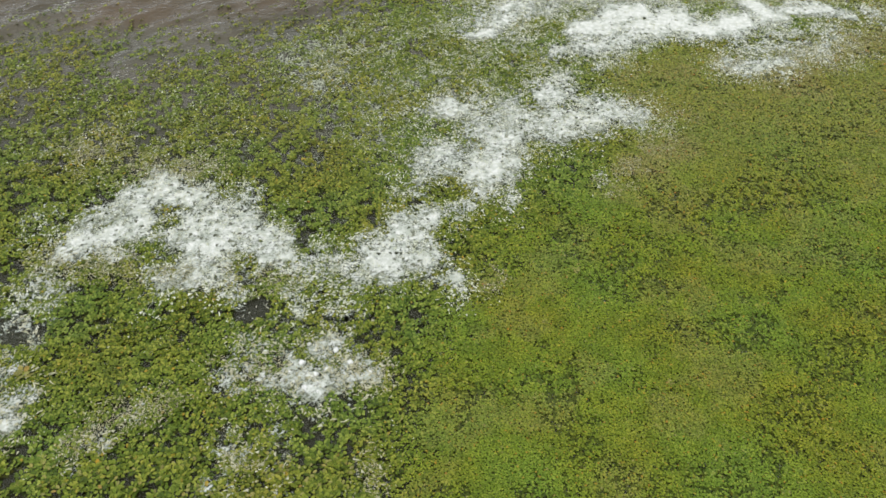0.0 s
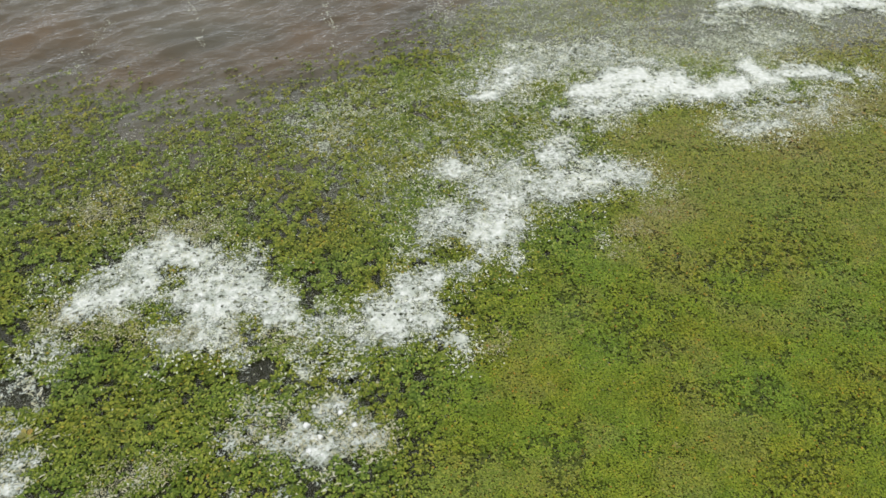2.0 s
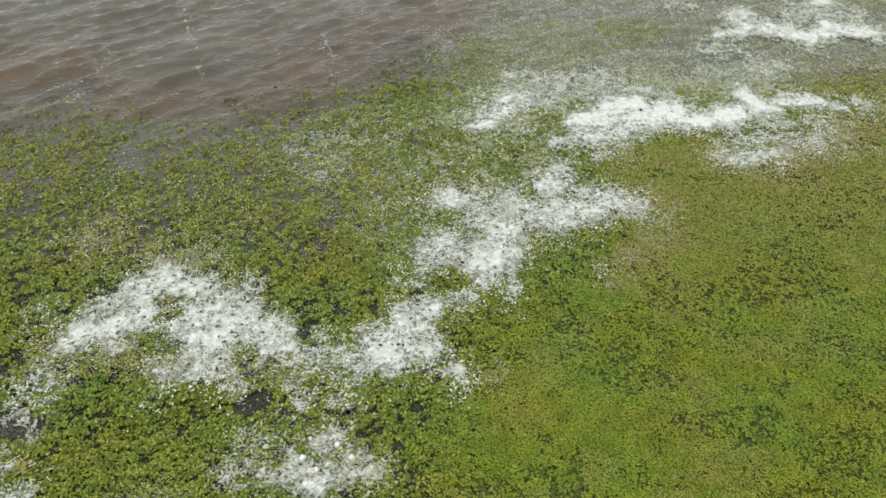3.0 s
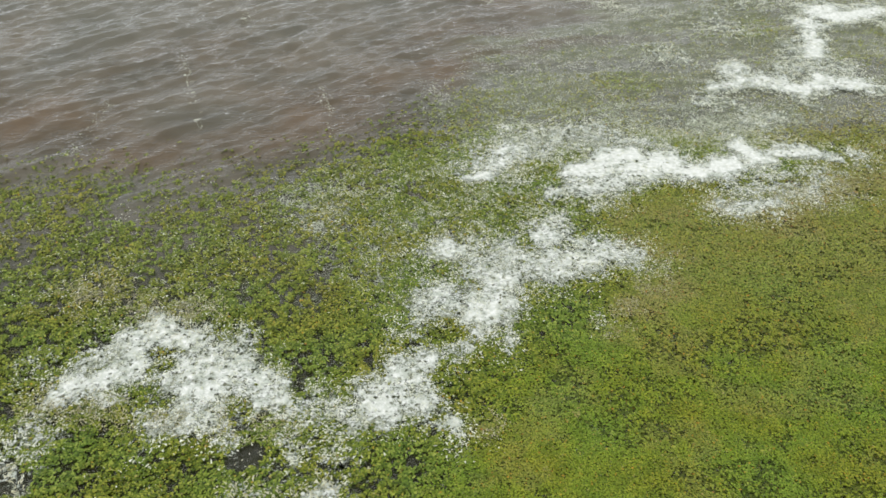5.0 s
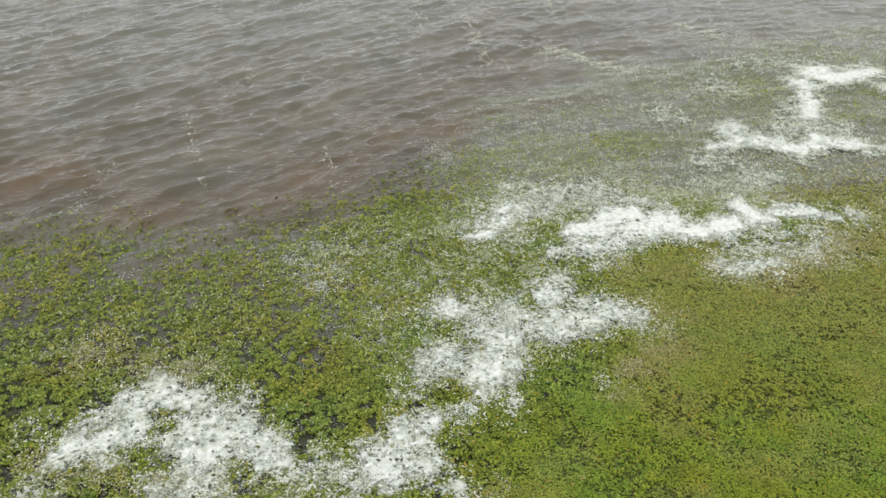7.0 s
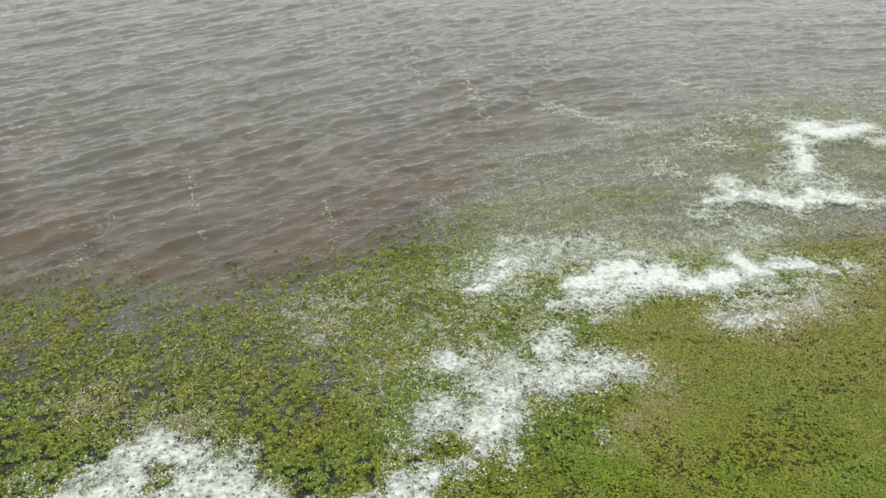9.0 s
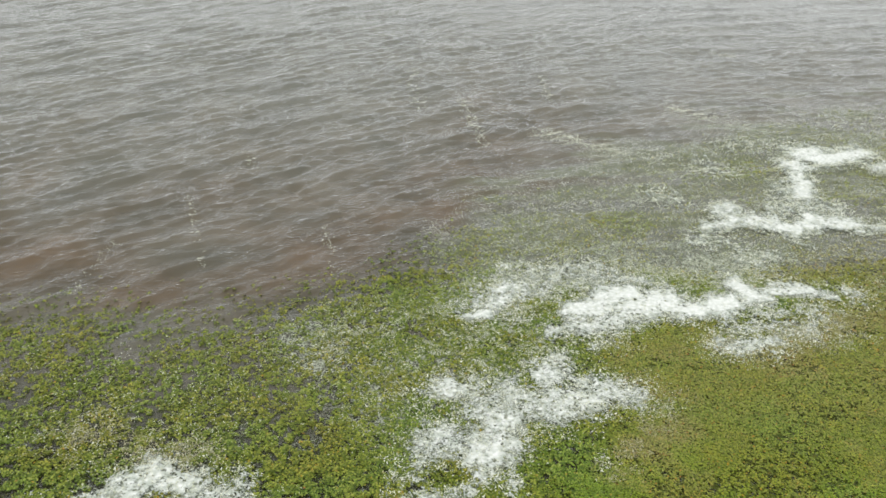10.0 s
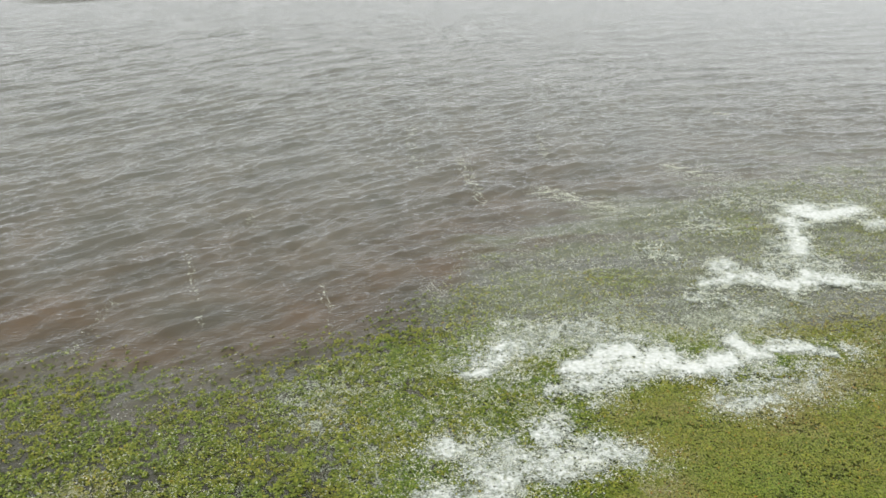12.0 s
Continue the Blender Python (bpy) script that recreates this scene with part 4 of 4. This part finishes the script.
def build_streak(k, x0, y0, x1, y1, reach, share):
    """A thin broken line of foam scraps drawn out by the wind on the open water."""
    r = np.random.RandomState(600 + k)
    n = int(share * 1150 * reach * math.hypot(x1 - x0, y1 - y0))
    t = r.rand(n)
    wander = 0.35 * (fbm(t * 3 + 7 * k, t * 0, 601, 3) - 0.5)
    x = x0 + (x1 - x0) * t + wander + reach * 0.6 * r.normal(size=n)
    y = y0 + (y1 - y0) * t + reach * 0.6 * r.normal(size=n)
    ok = r.rand(n) < smooth(0.38, 0.60, 0.5 * fbm(x * 1.4, y * 1.4, 603, 2) + 0.5 * fbm(x * 5, y * 5, 605, 2))
    x, y = x[ok], y[ok]
    n = len(x)
    v, f = scatter(SCRAP, SCRAP_F, x, y, swell(x, y) + 0.010, 0.010 + 0.017 * r.rand(n) ** 2, r.rand(n) * 6.28, 0 * x, 0 * x, 0.8, 607)
    tagged(new("foam_streak", mesh_from("foam_streak", v, f, FOAM_THIN)), "thin broken streak of foam on brown open water", "foam", "foam streaks on the lake", "stuff")


for _k, _row in enumerate(STREAKS):
    build_streak(_k, *_row)


STRAWY = [(-6.5, 7.4, -4.7, 8.3, 0.55), (-3.4, 7.5, -2.8, 7.0, 0.45), (-1.1, 6.8, -0.9, 7.7, 0.35), (-3.9, 8.9, -1.2, 8.9, 0.5), (-7.7, 11.6, -3.0, 11.2, 0.6),
          (7.4, 18.5, 10.6, 19.4, 0.6), (1.0, 10.9, 1.0, 11.2, 0.35), (3.6, 13.9, 5.0, 15.6, 0.5), (-8.0, 14.8, -5.5, 14.4, 0.9)]


def build_stems():
    """Bleached dead stems and roots washed up among the plants."""
    blade = np.array([(1, 0, 0), (-1, 0.36, 0), (-1, -0.36, 0), (0.0, 0, 0.16)])
    x, y, r = jitter_grid(-11, 13, 5.0, 21, 0.034, 161)
    reach = np.zeros(len(x))
    for x0, y0, x1, y1, w in STRAWY:
        reach = np.maximum(reach, np.clip(1.1 - stroke(x, y, x0, y0, x1, y1) / w, 0, 1))
    ok = r.rand(len(x)) < 0.95 * reach * smooth(0.38, 0.56, fbm(x * 2.4, y * 2.4, 163, 3))
    x, y = x[ok], y[ok]
    n = len(x)
    v, f = scatter(blade, SCRAP_F, x, y, swell(x, y) + 0.05 + 0.02 * r.rand(n), 0.013 + 0.026 * r.rand(n) ** 2, r.rand(n) * 6.28,
                   0.2 * r.normal(size=n), 0.2 * r.normal(size=n), 0.3, 165)
    tagged(new("dead_stems", mesh_from("dead_stems", v, f, STRAW)), "bleached tan dead stems washed up on the plants", "plant litter", kind="stuff")


build_stems()


# ---------------------------------------------------------------- single plants of the near end
def leaf_mesh(k):
    """One small oval leaf, folded a little along its midrib, base at the origin."""
    r = np.random.RandomState(400 + k)
    bm = bmesh.new()
    outline = [(0.0, 0.0), (0.35, 0.42), (1.0, 0.62), (1.65, 0.45), (2.0, 0.0)]
    mid = [bm.verts.new((x, 0, -0.10 * math.sin(x * 1.57) + 0.02 * r.rand())) for x, _ in outline]
    left = [bm.verts.new((x, w * (0.85 + 0.3 * r.rand()), 0.10 + 0.06 * r.rand())) for x, w in outline[1:-1]]
    right = [bm.verts.new((x, -w * (0.85 + 0.3 * r.rand()), 0.10 + 0.06 * r.rand())) for x, w in outline[1:-1]]
    for side, flip in ((left, False), (right, True)):
        rows = [(mid[0], mid[1], side[0]), (mid[1], mid[2], side[1], side[0]), (mid[2], mid[3], side[2], side[1]), (mid[3], mid[4], side[2])]
        for f in rows:
            bm.faces.new(f[::-1] if flip else f)
    me = bpy.data.meshes.new("leaf")
    bm.to_mesh(me)
    bm.free()
    wilt_sheen = me.attributes.new("wilt_sheen", "FLOAT", "POINT")
    wilt_sheen.data.foreach_set("value", np.full(len(me.vertices), 0.75 if k == 7 else 0.03 * r.rand(), dtype=np.float32))
    me.materials.append(ROSETTE)
    return me


LEAVES = [leaf_mesh(k) for k in range(8)]


def crown_mesh():
    bm = bmesh.new()
    bmesh.ops.create_icosphere(bm, subdivisions=1, radius=0.018)
    for v in bm.verts:
        v.co.z *= 0.55
    me = bpy.data.meshes.new("floating_plant")
    bm.to_mesh(me)
    bm.free()
    me.materials.append(ROSETTE)
    return me


CROWN = crown_mesh()


def floating_plant(variant, label, orange=False):
    """A rosette: a small crown with nine leaves round it."""
    r = np.random.RandomState(500 + variant)
    plant = tagged(new("floating_plant", CROWN), label, "water plant", "" if orange else "single plants at the near end")
    for k in range(9):
        leaf = new("leaf", LEAVES[7 if orange or r.rand() < 0.03 else r.randint(7)])
        leaf.parent = plant
        ring = 0.008 + 0.044 * (k % 3) / 2
        a = k * 40 + 14 * r.rand()
        size = 0.034 + 0.014 * r.rand()
        leaf.matrix_basis = pose(0, 0, 0.004 * (3 - k % 3), 0, 0, a) @ pose(ring, 0, 0, 10 * r.normal(), -6 - 12 * r.rand(), 15 * r.normal()) @ Matrix.Diagonal((size, size, size, 1))
    return plant


def build_plot():
    x, y, r = jitter_grid(-6.6, -1.4, 6.45, 7.55, 0.124, 151)
    ok = near_plot(x, y) & (gaps(x, y) < 0.570 + 0.10 * r.rand(len(x)))
    x, y = x[ok], y[ok]
    z = swell(x, y) + 0.018 + 0.016 * r.rand(len(x))
    kinds = []
    for i in range(len(x)):
        m = pose(x[i], y[i], z[i], 4 * r.normal(), 4 * r.normal(), 360 * r.rand())
        if i < 12:
            plant = floating_plant(i, "small yellow-green floating plant with a rosette of oval leaves")
            plant.matrix_basis = m
            kinds.append(plant)
        else:
            copy_thing(kinds[r.randint(12)], m)


build_plot()


def lone_plant(x, y, size, turn, variant, label):
    plant = floating_plant(variant, label, True)
    plant.matrix_basis = pose(x, y, float(swell(np.array([x]), np.array([y]))[0]) + 0.045, 0, 0, turn) @ Matrix.Scale(size, 4)


lone_plant(-7.22, 8.89, 1.5, 30, 90, "wilted orange floating plant among green ones")
lone_plant(2.57, 11.37, 0.75, 70, 91, "small rust-orange floating plant on the green mat")
lone_plant(1.86, 10.09, 0.5, 120, 92, "tiny yellowed floating plant on the green mat")
lone_plant(3.87, 8.71, 0.7, 10, 93, "small rust-brown floating plant on the green mat")


def floating_sprig(x, y):
    """A torn-off sprig that drifts on the open water: a pale forked stem with a few yellowed leaves."""
    h = float(swell(np.array([x]), np.array([y]))[0])
    bm = bmesh.new()
    for length, turn, bend in ((0.62, 8, 0.10), (0.40, 150, -0.08), (0.30, 60, 0.05)):
        c, d = math.cos(radians(turn)), math.sin(radians(turn))
        rings = []
        for k in range(6):
            t = k / 5
            px, py, w = length * t, bend * t * t, 0.016 * (1 - 0.6 * t)
            rings.append([bm.verts.new((c * (px) - d * (py + w * math.cos(a)), d * px + c * (py + w * math.cos(a)), 0.012 + w * math.sin(a))) for a in (0.5, 2.6, 4.7)])
        for p, q in zip(rings, rings[1:]):
            for i in range(3):
                bm.faces.new((p[i], p[(i + 1) % 3], q[(i + 1) % 3], q[i]))
    me = bpy.data.meshes.new("floating_sprig")
    bm.to_mesh(me)
    bm.free()
    me.materials.append(STRAW)
    sprig = tagged(new("floating_sprig", me), "torn pale sprig with yellowed leaves drifting on brown water", "water plant")
    sprig.matrix_basis = pose(x, y, h + 0.012)
    r = np.random.RandomState(61)
    for k in range(11):
        leaf = new("leaf", LEAVES[7 if k % 3 == 0 else r.randint(7)])
        leaf.parent = sprig
        size = 0.04 + 0.018 * r.rand()
        leaf.matrix_basis = pose(0.62 * (r.rand() - 0.25), 0.20 * (r.rand() - 0.4), 0.02, 0, 0, 360 * r.rand()) @ Matrix.Diagonal((size, size, size, 1))


floating_sprig(-5.55, 19.85)


def foam_lump(x, y, size, k):
    """A round, pitted lump of stiff foam."""
    bm = bmesh.new()
    bmesh.ops.create_icosphere(bm, subdivisions=2, radius=size)
    for v in bm.verts:
        q = v.co * (1 + 0.55 * noise.noise(v.co / size * 1.7 + Vector((k * 7.1, 0, 0))))
        v.co = Vector((q.x * 1.15, q.y, q.z * 0.7))
    for f in bm.faces:
        f.smooth = True
    me = bpy.data.meshes.new("foam_lump")
    bm.to_mesh(me)
    bm.free()
    me.materials.append(FOAM_WHITE)
    ob = tagged(new("foam_lump", me), "round lump of stiff white foam on the thin drift", "foam", "foam lumps")
    h = float(swell(np.array([x]), np.array([y]))[0])
    ob.matrix_basis = pose(x, y, h + 0.02 + size * 0.45, 0, 0, 40 * k)


for _k, (_x, _y) in enumerate([(-2.37, 9.57), (-3.13, 9.40), (-1.89, 9.44), (-2.66, 8.97), (-2.20, 8.91), (-2.46, 9.15), (-1.78, 8.79), (-1.26, 8.93),
                               (-2.35, 8.61), (-2.14, 8.73), (-2.12, 8.53), (-2.75, 8.79), (-2.02, 9.02), (-1.62, 9.15), (-2.52, 8.82)]):
    foam_lump(_x, _y, 0.036 + 0.026 * ((_k * 37) % 11) / 11, _k)
